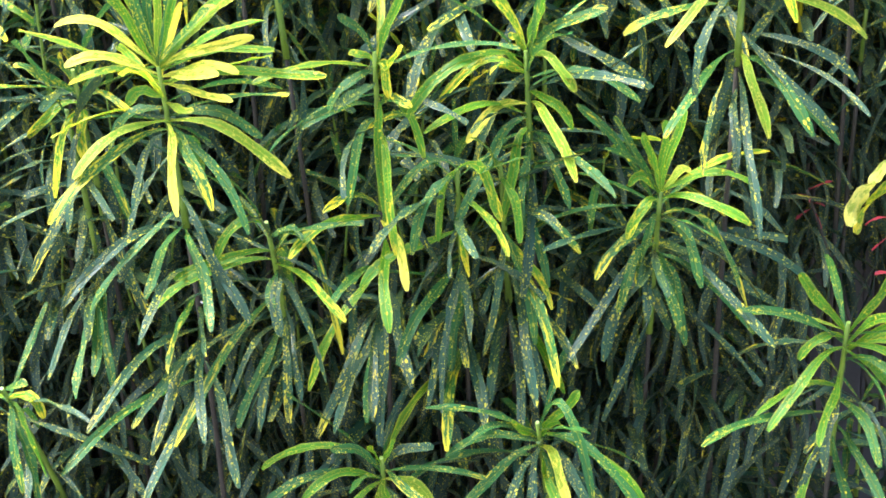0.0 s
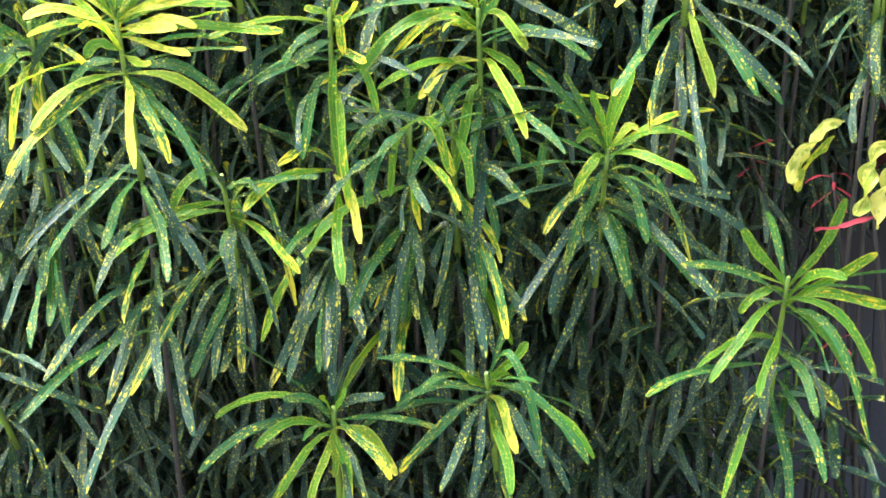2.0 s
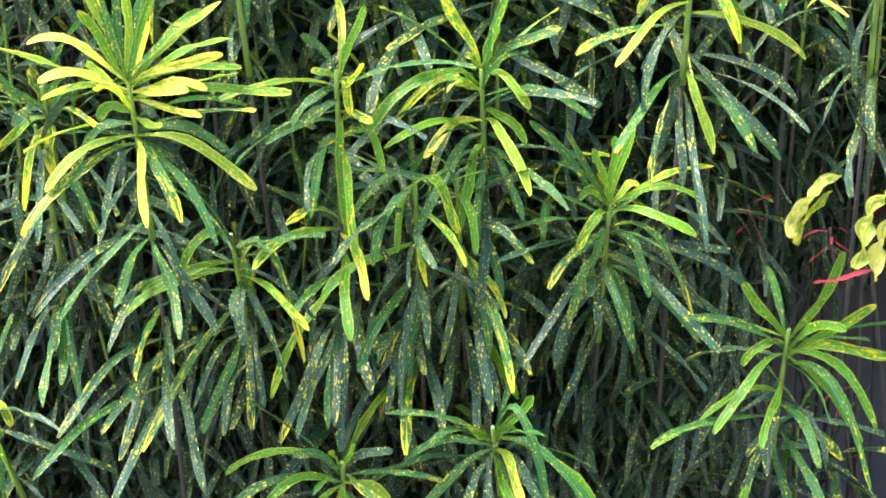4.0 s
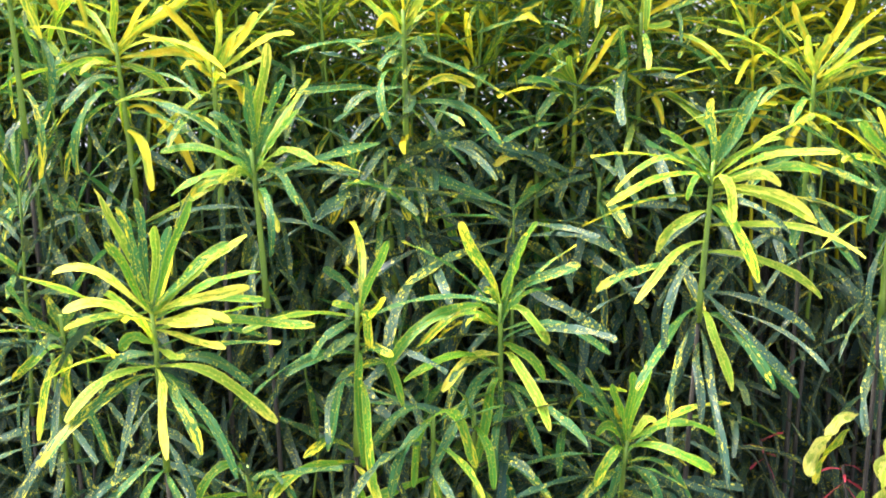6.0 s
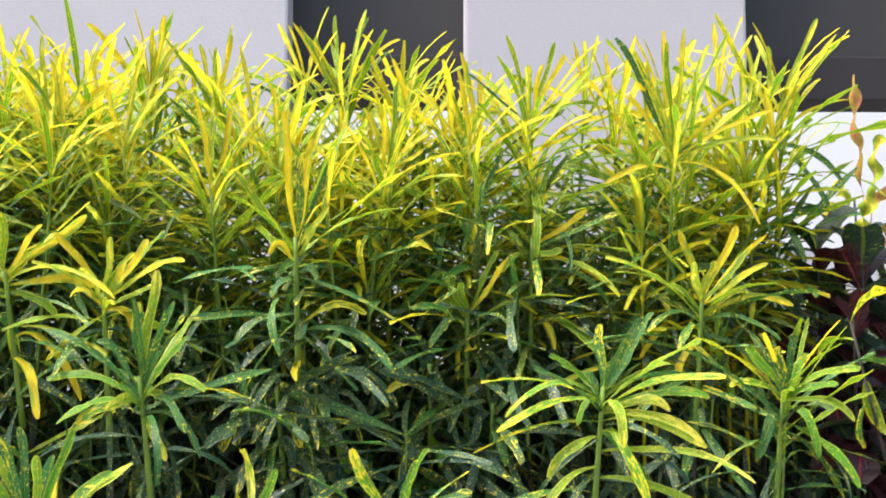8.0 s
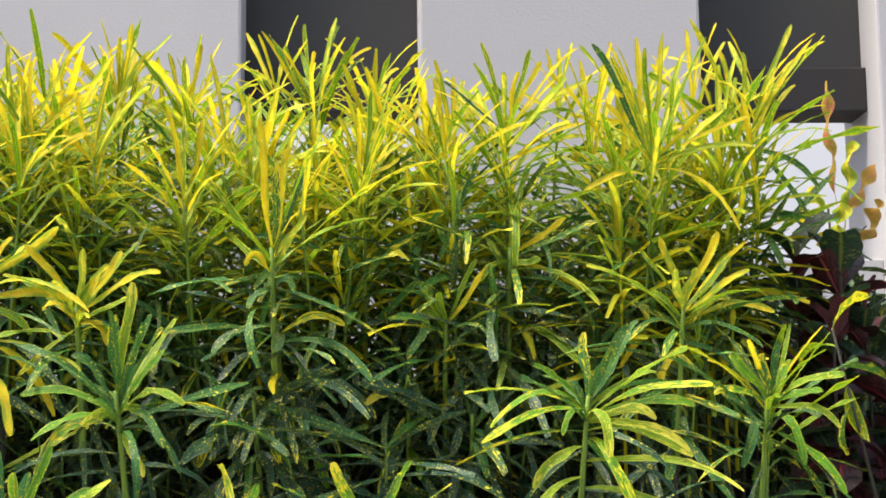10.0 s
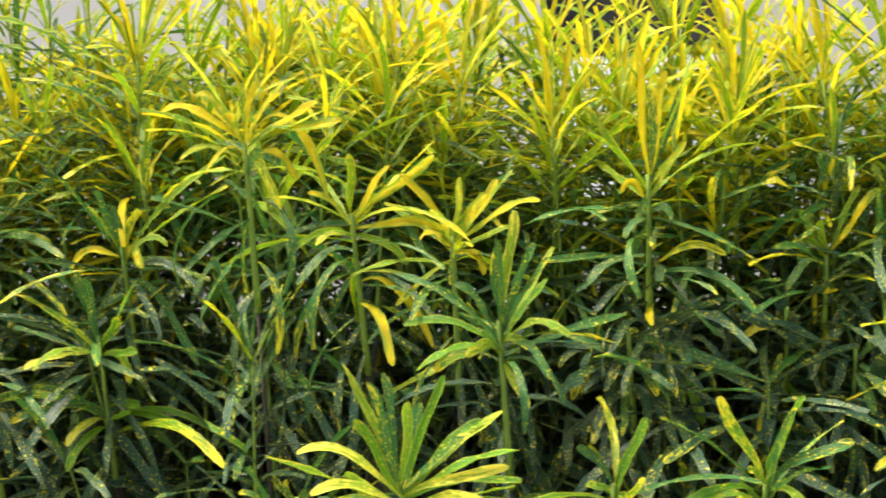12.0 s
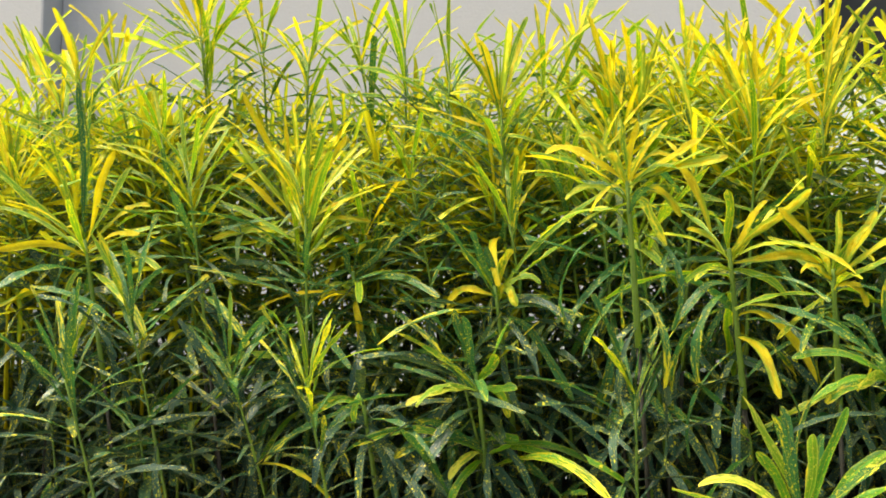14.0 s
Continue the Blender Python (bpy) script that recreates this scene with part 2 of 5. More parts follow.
def strap(bm, uv, rng, root, end, sag, width, turns=None):
    """A strap leaf from root to end that arches by sag above the straight way: a thin stalk, a folded midrib, a wavy margin, a blunt tip.
    turns: whole turns of the blade round its own length."""
    over = (root + end) / 2 + Vector((0, -0.3 * abs(sag), 2 * sag))
    facing = Vector((rng.gauss(0, 0.35), -0.8, 0.6 + rng.gauss(0, 0.3)))
    twist, phase, wav = radians(rng.gauss(0, 30)), rng.uniform(0, 6), rng.uniform(0.08, 0.30)
    hook = 0.0 if turns else rng.uniform(-0.002, 0.012)
    if turns:
        twist = math.tau * turns
    rows = []
    for s in ([k / 28 for k in range(29)] if turns else (0, 0.08, 0.18, 0.3, 0.42, 0.54, 0.66, 0.78, 0.88, 0.95, 0.985, 1.0)):
        mid = root * (1 - s) ** 2 + over * 2 * s * (1 - s) + end * s * s
        way = ((over - root) * (1 - s) + (end - over) * s).normalized()
        side = way.cross(facing)
        side = Matrix.Rotation(twist * (s - 0.3), 3, way) @ (side.normalized() if side.length > 0.05 else Vector((1, 0, 0)))
        lift = side.cross(way)
        if not turns and lift.z < 0 and lift.y > 0:
            lift = -lift
        if s < 0.1:
            w = 0.0012 + 0.008 * s
        else:
            w = width * 0.5 * (0.30 + 0.70 * min(1.0, (s - 0.1) * 2.8) ** 0.8) * max(0.12, 1 - max(0.0, (s - 0.84) / 0.16) ** 2.6) ** 0.5
            w *= 1 + 0.09 * math.sin(phase + 13 * s)
        ruff = wav * w * math.sin(phase * 2 + 19 * s)
        mid = mid + side * (0.22 * width * math.sin(phase + 7 * s)) - Vector((0, 0, hook * s ** 5))
        vs = [mid + side * w + lift * (0.38 * w + ruff), mid, mid - side * w + lift * (0.38 * w - ruff)]
        rows.append([(bm.verts.new(v), s, u) for v, u in zip(vs, (1, 0, -1))])
    for lo, hi in zip(rows, rows[1:]):
        for k in (0, 1):
            quad = (lo[k], hi[k], hi[k + 1], lo[k + 1])
            f = bm.faces.new([v for v, *_ in quad])
            f.smooth = True
            for loop, (_, s, u) in zip(f.loops, quad):
                loop[uv].uv = (s, u)


BENDS = (12, 40, 70, 105)


def leaf_meshes(mats, width=0.11, twist=18, bends=BENDS, name="leaf"):
    """Leaf shapes by colour and bend, three of each."""
    table = []
    for c, mat in enumerate(mats):
        row = []
        for b in bends:
            row.append([])
            for n in range(3):
                rng = random.Random(c * 100 + b * 7 + n)
                bm = bmesh.new()
                blade(bm, bm.loops.layers.uv.new("map"), rng, b * rng.uniform(0.8, 1.25), width * rng.uniform(0.85, 1.15),
                      steps=9 if twist < 90 else 26, twist=rng.uniform(-twist, twist) if twist < 90 else twist * rng.choice((-1, 1)) * rng.uniform(0.7, 1.2))
                me = bpy.data.meshes.new(name)
                bm.to_mesh(me)
                bm.free()
                me.materials.append(mat)
                row[-1].append(me)
        table.append(row)
    return table


BROAD, SLIM, NARROW = leaf_meshes(LEAF, 0.082, 25), leaf_meshes(LEAF, 0.068, 40), leaf_meshes(LEAF, 0.056, 60)


def leaf_pose(place, azimuth, rise, roll, length):
    turn = Matrix.Rotation(azimuth, 4, "Z") @ Matrix.Rotation(-rise, 4, "Y") @ Matrix.Rotation(roll, 4, "X")
    return Matrix.Translation(place) @ turn @ Matrix.Scale(length, 4)


def croton(x, y, z, length, stage, rng, label, count=30, habit="rosette", group="croton shoots of the hedge", bold=()):
    """A croton shoot rooted in the bed, its growing tip at (x, y, z): trunk, green stem, and a spiral of strap leaves,
    the youngest at the tip. stage: 0 dark old leaves ... 3 golden young ones. habit: rosette, droop or brush."""
    plant = tagged(new("croton_shoot"), label, "shrub", group)
    foot = Vector((x + rng.uniform(-0.15, 0.15), max(y, 2.25) + rng.uniform(0.15, 0.55), 0.0))
    if bold:
        foot = Vector((x + rng.uniform(-0.03, 0.03), y + rng.uniform(0.3, 0.5), 0.0))
    plant.location = foot
    tip = Vector((x, y, z)) - foot
    reach, top, fall, young, table = {"rosette": (1.35, 84, 125, 0.9, BROAD), "droop": (1.1, 45, 80, 0.85, BROAD), "brush": (2.1, 86, 95, 0.85, NARROW)}[habit]
    if habit == "rosette" and stage > 1.2:
        table = SLIM
    zone = min(length * reach, tip.z * 0.6)
    bow = rng.uniform(-0.05, 0.05) * (0.2 if bold else 1)

    def axis(s):
        return Vector((tip.x * s ** 1.6 + bow * math.sin(s * 3.14), tip.y * s ** 1.8, tip.z * s))

    cut = 1 - zone / tip.z
    bm = bmesh.new()
    tube(bm, [axis(cut * k / 7) for k in range(8)], [0.0050 - 0.002 * k / 7 for k in range(8)])
    finish("trunk", bm, BARK, plant)
    bm = bmesh.new()
    tube(bm, [axis(cut + (1 - cut) * k / 6) for k in range(7)], [(0.0048 if bold and z < 1.7 else 0.0034) - 0.002 * k / 6 for k in range(7)])
    finish("stem", bm, GREEN_STEM, plant)
    for spot, leaves in bold:
        for n, (drop, dx, dz, sag, shade) in enumerate(leaves):
            # a leaf that leaves the stem below the tip and arches out to its own reach
            far = math.hypot(dx, dz + drop)
            root = axis((spot[2] - drop) / tip.z)
            end = Vector((spot[0] + dx, spot[1] + far * (-0.22 + 0.30 * math.sin(2.4 * n + 0.6)), spot[2] + dz)) - foot
            bm = bmesh.new()
            strap(bm, bm.loops.layers.uv.new("map"), rng, root, end, sag, (0.0122 if z < 1.5 else 0.0108 if z < 1.72 else 0.0078) * rng.uniform(0.85, 1.15))
            finish("leaf", bm, (LEAF_FRONT if z < 1.53 else LEAF)[1 if shade == 0 and rng.random() < 0.3 else shade], plant)
    spin = rng.uniform(0, 6.3)
    for n in range(count):
        f = min(max((n + rng.uniform(-0.3, 0.3)) / count, 0.0), 1.0)
        f = 0.22 + 0.78 * f if bold else f
        rise = top - fall * f ** 0.75 + rng.uniform(-24, 24)
        if f < 0.15 and habit != "droop":
            rise = rng.uniform(38, 88)
        if f > 0.62 and habit == "brush":
            rise -= 18
            table = SLIM
        size = length * (young + (1.12 - young) * min(f * 3.2, 1)) * rng.uniform(0.75, 1.15)
        hue = stage + 0.35 - f * (3.7 if habit == "brush" else 3.6) + rng.uniform(-0.5, 0.5)
        shade = min(max(int(hue + 0.5), 0), 3)
        if habit == "rosette" and stage < 2.35:
            shade = min(shade, 2)
        if 0.5 < f and rng.random() < 0.01 and habit == "brush":
            shade = 3
        bend = rng.choice((0, 0, 1)) if f < 0.2 else rng.choice((0, 1, 1)) if f < 0.5 else rng.choice((1, 1, 2, 3))
        turn = spin + n * 2.4 + rng.uniform(-0.3, 0.3)
        gap = f ** 1.4 if habit == "brush" else 0.28 * (f / 0.6) ** 1.4 if f < 0.6 else 0.28 + 0.72 * (f - 0.6) / 0.4
        ob = new("leaf", rng.choice(table[shade][bend]))
        ob.parent = plant
        ob.matrix_local = leaf_pose(axis(1 - (1 - cut) * gap), turn, radians(rise),
                                    radians(rng.uniform(-35, 35)) + (0.2 + 0.3 * abs(math.sin(radians(rise)))) * math.cos(turn), size)
    return plant


def leafy(name, label, tip, foot, table, length, count, zone, rng, rises=(60, -50), group=""):
    """Another shrub: a bowed stem from foot to tip with leaves round its upper zone."""
    plant = tagged(new(name), label, "shrub", group)
    plant.location = foot
    way = Vector(tip) - Vector(foot)
    bm = bmesh.new()
    tube(bm, [Vector((way.x * (k / 9) ** 1.7, way.y * (k / 9) ** 1.7, way.z * k / 9)) for k in range(10)], [0.008 - 0.006 * k / 9 for k in range(10)])
    finish("stem", bm, BARK, plant)
    for n in range(count):
        f = n / max(count - 1, 1)
        s = 1 - zone / way.z * f
        ob = new("leaf", rng.choice(rng.choice(rng.choice(table))))
        ob.parent = plant
        rise = rises[0] + (rises[1] - rises[0]) * f + rng.uniform(-15, 15)
        ob.matrix_local = leaf_pose(Vector((way.x * s ** 1.7, way.y * s ** 1.7, way.z * s)), n * 2.4 + rng.uniform(-0.4, 0.4), radians(rise),
                                    radians(rng.uniform(-30, 30)), length * rng.uniform(0.75, 1.2))
    return plant

# ---- ground and building ----
bm = bmesh.new()
bmesh.ops.create_grid(bm, x_segments=40, y_segments=40, size=400)
for v in bm.verts:
    v.co.z = 0.0
tagged(finish("ground", bm, SOIL), "dark bare soil spreading to the horizon", "ground", kind="structure")
# out-of-view pale slab, added to reflect fill light onto the hedge face
bm = bmesh.new()
box(bm, -14, 14, -12, 1.55, -0.05, 0.03, 0.01)
tagged(finish("pavement", bm, PAVING), "unseen pale grey pavement added before the hedge to bounce light up", "pavement", kind="structure")
# back path, with its shade painted into the dark colour
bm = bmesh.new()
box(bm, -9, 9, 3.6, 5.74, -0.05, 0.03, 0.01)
tagged(finish("pavement_back", bm, SHADED_PAVING), "grey path between hedge and building, coloured dark for the shade on it", "pavement", kind="structure")


def wall(name, label, x0, x1, y0, y1, z0, z1, mat, bevel=0.012):
    bm = bmesh.new()
    box(bm, x0, x1, y0, y1, z0, z1, bevel)
    return tagged(finish(name, bm, mat), label, "wall", kind="structure")


PIER = "pale lilac-grey rendered wall of the building"
wall("wall_pier_1", PIER, -9.0, -3.614, 5.95, 6.6, 0.0, 5.2, RENDERED)
wall("wall_pier_2", PIER, -3.614, -0.515, 6.1, 6.6, 0.0, 5.2, RENDERED)
wall("wall_pier_3", PIER, 0.158, 1.235, 6.1, 6.6, 0.0, 5.2, RENDERED)
wall("wall_pier_4", PIER, 1.92, 9.0, 6.1, 6.6, 0.0, 5.2, RENDERED)
bm = bmesh.new()
bmesh.ops.create_cone(bm, cap_ends=True, segments=14, radius1=0.008, radius2=0.007, depth=0.02, matrix=pose(-3.64, 6.09, 3.15, 90, 0, 0))
bmesh.ops.create_cone(bm, cap_ends=True, segments=14, radius1=0.013, radius2=0.012, depth=0.006, matrix=pose(-3.64, 6.097, 3.15, 90, 0, 0))
tagged(finish("wall_fixing", bm, DARK_PANEL), "small dark round fixing set in the pale wall", "fixing")
for n, (x0, x1) in enumerate(((-0.515, 0.158), (1.235, 1.92))):
    wall("wall_panel_%d" % (n + 1), "dark grey recessed panel between the piers", x0, x1, 6.32, 6.45, 2.98, 5.2, DARK_PANEL, 0.0)
    wall("wall_beam_%d" % (n + 1), "dark brown beam under the recessed panel", x0, x1, 6.26, 6.48, 2.80, 2.976, BEAM, 0.006)
    wall("wall_parapet_%d" % (n + 1), "low pale rendered wall below the opening", x0, x1, 6.16, 6.5, 0.0, 2.2, RENDERED, 0.006)

# added white block: makes the openings read as blown-out sky
bm = bmesh.new()
box(bm, -4.0, 9.0, 15.0, 22.0, 0.0, 7.5, 0.03)
backdrop = tagged(new("bright_backdrop"), "white block added beyond the colonnade to stand in for bright sky", "building")
backdrop.location = (0, 0, 0)
finish("wall", bm, WHITE, backdrop)
bm = bmesh.new()
box(bm, -4.3, 9.3, 14.7, 22.3, 7.504, 7.8, 0.02)
finish("backdrop_top", bm, PAVING, backdrop)

# a low screen of grey boards behind the end of the hedge
SCREEN = mottled("weathered_board", (0.11, 0.104, 0.102), (0.07, 0.067, 0.066), 3.0, 0.85, 0.4, 90)
screen = tagged(new("board_screen"), "low screen of weathered grey boards behind the hedge", "fence")
screen.location = (0.9, 3.5, 0)
bm = bmesh.new()
box(bm, -0.0815, 0.0815, -0.009, 0.009, 0.0, 0.96, 0.004)
first = finish("board", bm, SCREEN, screen)
first.location = (-1.376, 0, 0)
for n in range(1, 14):
    plank = new("board", first.data)
    plank.parent = screen
    plank.location = (-1.376 + 0.164 * n, 0.004 * (n % 3), -0.012 * (n % 2))
for z in (0.22, 0.76):
    bm = bmesh.new()
    box(bm, -1.45, 0.84, 0.025, 0.055, z - 0.03, z + 0.03, 0.004)
    finish("rail", bm, SCREEN, screen)

# ---- the hedge ----
FACE = [
    (-0.58, 2.02, 1.22, 0.120, 1.6),
    (-0.16, 2.05, 1.21, 0.125, 1.9),
    (-0.12, 2.05, 1.12, 0.130, 1.6),
    (-0.10, 2.06, 1.04, 0.150, 1.3),
    (-0.02, 2.08, 1.03, 0.140, 1.2),
    (-0.27, 2.08, 1.07, 0.140, 1.2),
    (-0.30, 2.12, 1.21, 0.140, 1.3),
    (-0.20, 2.04, 1.07, 0.130, 1.6),
]
SHADE = [
    (-0.50, 2.06, 1.07, 0.160, 0.5),
    (-0.49, 2.12, 0.91, 0.150, 0.4),
    (-0.34, 2.05, 0.96, 0.170, 0.5),
    (-0.17, 2.07, 0.98, 0.160, 0.5),
    (-0.07, 2.07, 0.96, 0.160, 0.6),
    (0.12, 2.15, 0.90, 0.140, 0.3),
    (-0.27, 2.10, 0.94, 0.150, 0.5),
    (-0.58, 2.05, 0.99, 0.140, 0.6),
    (-0.64, 2.10, 0.75, 0.140, 0.4),
    (0.23, 2.20, 0.79, 0.170, 0.5),
    (0.33, 2.15, 0.71, 0.150, 0.7),
    (0.03, 2.15, 1.10, 0.130, 0.6),
    (0.17, 2.10, 1.03, 0.160, 0.5),
    (-0.41, 2.10, 1.10, 0.140, 0.6),
    (0.42, 2.12, 0.80, 0.140, 0.9),
    (0.47, 2.18, 0.72, 0.150, 0.8),
    (0.28, 2.14, 0.84, 0.130, 0.7),
    (0.40, 2.10, 0.66, 0.150, 1.0),
]
CROWN = [
    (-0.04, 2.30, 1.77, 0.160, 3.0),
    (-0.50, 2.25, 1.79, 0.170, 3.0),
    (-0.41, 2.50, 1.94, 0.180, 3.0),
    (-0.29, 2.45, 1.92, 0.180, 3.0),
    (-0.28, 2.25, 1.75, 0.160, 2.8),
    (-0.10, 2.50, 1.94, 0.180, 2.5),
    (-0.17, 2.55, 1.97, 0.160, 2.8),
    (0.17, 2.30, 1.84, 0.180, 2.9),
    (0.34, 2.35, 1.80, 0.180, 2.6),
    (0.40, 2.30, 1.80, 0.180, 2.8),
    (0.48, 2.50, 1.93, 0.180, 3.0),
]
CROWN_END = [
    (0.56, 2.40, 1.92, 0.190, 3.0),
    (0.54, 2.35, 1.77, 0.180, 2.4),
    (0.50, 2.15, 1.46, 0.160, 2.2),
    (0.06, 2.40, 1.83, 0.170, 2.7),
    (-0.19, 2.30, 1.79, 0.180, 3.0),
    (-0.02, 2.60, 1.97, 0.160, 2.7),
    (0.27, 2.50, 1.94, 0.160, 2.7),
]
CROWN_LEFT = [
    (-0.54, 2.40, 1.89, 0.170, 3.0),
    (-0.72, 2.40, 1.88, 0.170, 3.0),
    (-1.43, 2.05, 1.46, 0.150, 1.4),
    (-1.08, 2.05, 1.45, 0.140, 1.9),
    (-1.41, 2.30, 1.85, 0.170, 2.9),
    (-0.87, 2.30, 1.86, 0.170, 2.9),
    (-1.43, 2.50, 2.05, 0.170, 2.9),
    (-0.96, 2.35, 1.93, 0.170, 2.0),
    (-1.32, 2.20, 1.77, 0.160, 2.6),
]
CROWN_BACK = [
    (-0.79, 2.50, 2.01, 0.170, 3.0),
    (-1.15, 2.50, 2.00, 0.170, 3.0),
    (-1.64, 2.40, 1.95, 0.170, 3.0),
    (-0.68, 2.40, 1.88, 0.170, 3.0),
    (-1.24, 2.50, 2.00, 0.170, 2.9),
    (-1.66, 2.30, 1.78, 0.160, 2.6),
    (-1.01, 2.30, 1.77, 0.150, 2.0),
    (-0.78, 2.30, 1.74, 0.150, 2.3),
    (-1.36, 2.10, 1.55, 0.150, 1.5),
    (-1.21, 2.10, 1.48, 0.150, 1.3),
    (-0.65, 2.10, 1.43, 0.150, 1.2),
]
CROWN_MORE = [
    (0.30, 2.35, 1.85, 0.180, 3.0),
    (0.39, 2.45, 1.91, 0.180, 2.8),
    (0.49, 2.35, 1.83, 0.180, 3.0),
    (0.10, 2.40, 1.83, 0.180, 2.7),
    (0.01, 2.45, 1.87, 0.180, 3.0),
    (-0.23, 2.35, 1.84, 0.180, 3.0),
    (-0.47, 2.40, 1.88, 0.180, 3.0),
    (-1.54, 2.40, 1.98, 0.170, 3.0),
    (-1.32, 2.50, 2.03, 0.170, 2.8),
    (-1.06, 2.45, 2.00, 0.170, 2.4),
    (-0.83, 2.40, 1.94, 0.170, 3.0),
    (-0.61, 2.40, 1.93, 0.170, 3.0),
    (-0.52, 2.50, 1.96, 0.170, 3.0),
    (-1.74, 2.50, 2.01, 0.170, 2.8),
]
# the most prominent shoots: growing tip and stage; then for each leaf how far below the tip it leaves the stem,
# its reach sideways and upward from the tip, the rise of its arch, and its colour
ROSETTE = (-0.433, 1.920, 1.272, 2.9)
ROSETTE_LEAVES = [
    (0.000, -0.119, 0.057, 0.016, 3), (0.000, -0.065, 0.147, 0.010, 3), (0.000, -0.031, 0.129, 0.005, 1), (0.000, -0.025, 0.146, 0.000, 1),
    (0.000, 0.016, 0.115, 0.000, 3), (0.000, 0.049, 0.135, 0.000, 2), (0.000, 0.024, 0.111, 0.000, 1), (0.000, 0.084, 0.076, 0.003, 1),
    (0.000, 0.112, 0.098, 0.000, 3), (0.003, 0.136, 0.055, 0.007, 2), (0.005, 0.125, 0.030, 0.010, 3), (0.007, 0.135, 0.017, 0.010, 2),
    (0.009, -0.096, 0.008, 0.010, 3), (0.014, -0.103, -0.013, 0.010, 2), (0.011, 0.098, 0.001, 0.003, 3), (0.016, 0.079, -0.011, 0.005, 3),
    (0.017, 0.194, -0.013, 0.007, 2), (0.020, 0.094, -0.033, -0.003, 3), (0.001, -0.050, 0.084, 0.004, 2), (0.000, 0.089, 0.091, 0.003, 2),
]
ROSETTE_LOW = (-0.433, 1.920, 1.272, 1.5)
ROSETTE_LOW_LEAVES = [
    (0.037, -0.040, -0.043, 0.010, 2), (0.041, 0.042, -0.045, -0.008, 3), (0.064, -0.092, -0.125, 0.016, 3), (0.064, 0.150, -0.121, 0.016, 3),
    (0.068, 0.029, -0.167, 0.020, 3), (0.071, 0.110, -0.185, 0.020, 1), (0.058, 0.122, -0.077, 0.013, 1), (0.078, -0.110, -0.168, 0.023, 1),
    (0.051, -0.063, -0.085, 0.016, 1), (0.081, -0.030, -0.167, 0.026, 0), (0.085, 0.064, -0.155, 0.023, 0),
]
ROSETTE_MORE = (-0.420, 1.920, 1.282, 1.5)
ROSETTE_MORE_LEAVES = [
    (0.186, -0.103, -0.295, 0.013, 0), (0.216, -0.131, -0.281, 0.030, 0), (0.206, -0.031, -0.275, 0.010, 0), (0.216, 0.081, -0.312, 0.016, 0),
    (0.213, 0.053, -0.311, 0.016, 0), (0.267, -0.044, -0.328, 0.020, 0), (0.308, -0.013, -0.367, 0.016, 1), (0.350, -0.097, -0.430, 0.026, 0),
    (0.364, -0.039, -0.463, 0.013, 0), (0.378, -0.052, -0.437, 0.016, 0), (0.336, 0.036, -0.444, 0.016, 0), (0.399, 0.066, -0.509, 0.016, 0),
    (0.322, 0.039, -0.339, 0.013, 0), (0.427, -0.062, -0.572, 0.020, 0), (0.420, -0.146, -0.492, 0.020, 1),
]
TIERED = (0.246, 2.040, 1.463, 2.3)
TIERED_LEAVES = [
    (0.017, 0.065, 0.100, 0.003, 1), (0.014, 0.050, 0.088, 0.003, 1), (0.010, 0.025, 0.069, 0.000, 1), (0.010, -0.002, 0.080, 0.000, 1),
    (0.017, -0.071, 0.039, 0.008, 2), (0.021, -0.122, -0.038, 0.035, 2), (0.025, -0.034, -0.043, 0.015, 2), (0.025, 0.141, 0.009, 0.014, 2),
    (0.028, 0.133, -0.011, 0.013, 2), (0.031, 0.080, -0.019, 0.008, 3), (0.034, 0.115, -0.067, 0.017, 3), (0.017, -0.029, 0.024, 0.006, 1),
    (0.027, 0.024, -0.073, 0.028, 3), (0.017, 0.085, 0.037, 0.006, 3),
]
TIERED_LOW = (0.254, 2.040, 1.456, 1.5)
TIERED_LOW_LEAVES = [
    (0.056, -0.078, -0.098, 0.013, 3), (0.090, -0.106, -0.166, 0.014, 3), (0.073, 0.165, -0.102, 0.017, 3), (0.108, 0.128, -0.153, 0.017, 3),
    (0.049, 0.040, -0.140, 0.031, 2), (0.125, -0.153, -0.150, 0.014, 1), (0.160, 0.117, -0.203, 0.017, 0), (0.175, -0.105, -0.268, 0.015, 1),
    (0.182, 0.015, -0.277, 0.021, 3), (0.192, 0.064, -0.269, 0.031, 0), (0.175, 0.127, -0.244, 0.017, 0), (0.224, -0.022, -0.313, 0.014, 0),
    (0.007, -0.145, -0.045, 0.010, 2), (0.035, 0.117, -0.063, 0.014, 3), (0.217, 0.096, -0.286, 0.028, 1), (0.203, -0.000, -0.379, 0.021, 0),
    (0.189, -0.045, -0.238, 0.010, 0),
]
LOW_TIER = (0.146, 2.110, 1.106, 1.8)
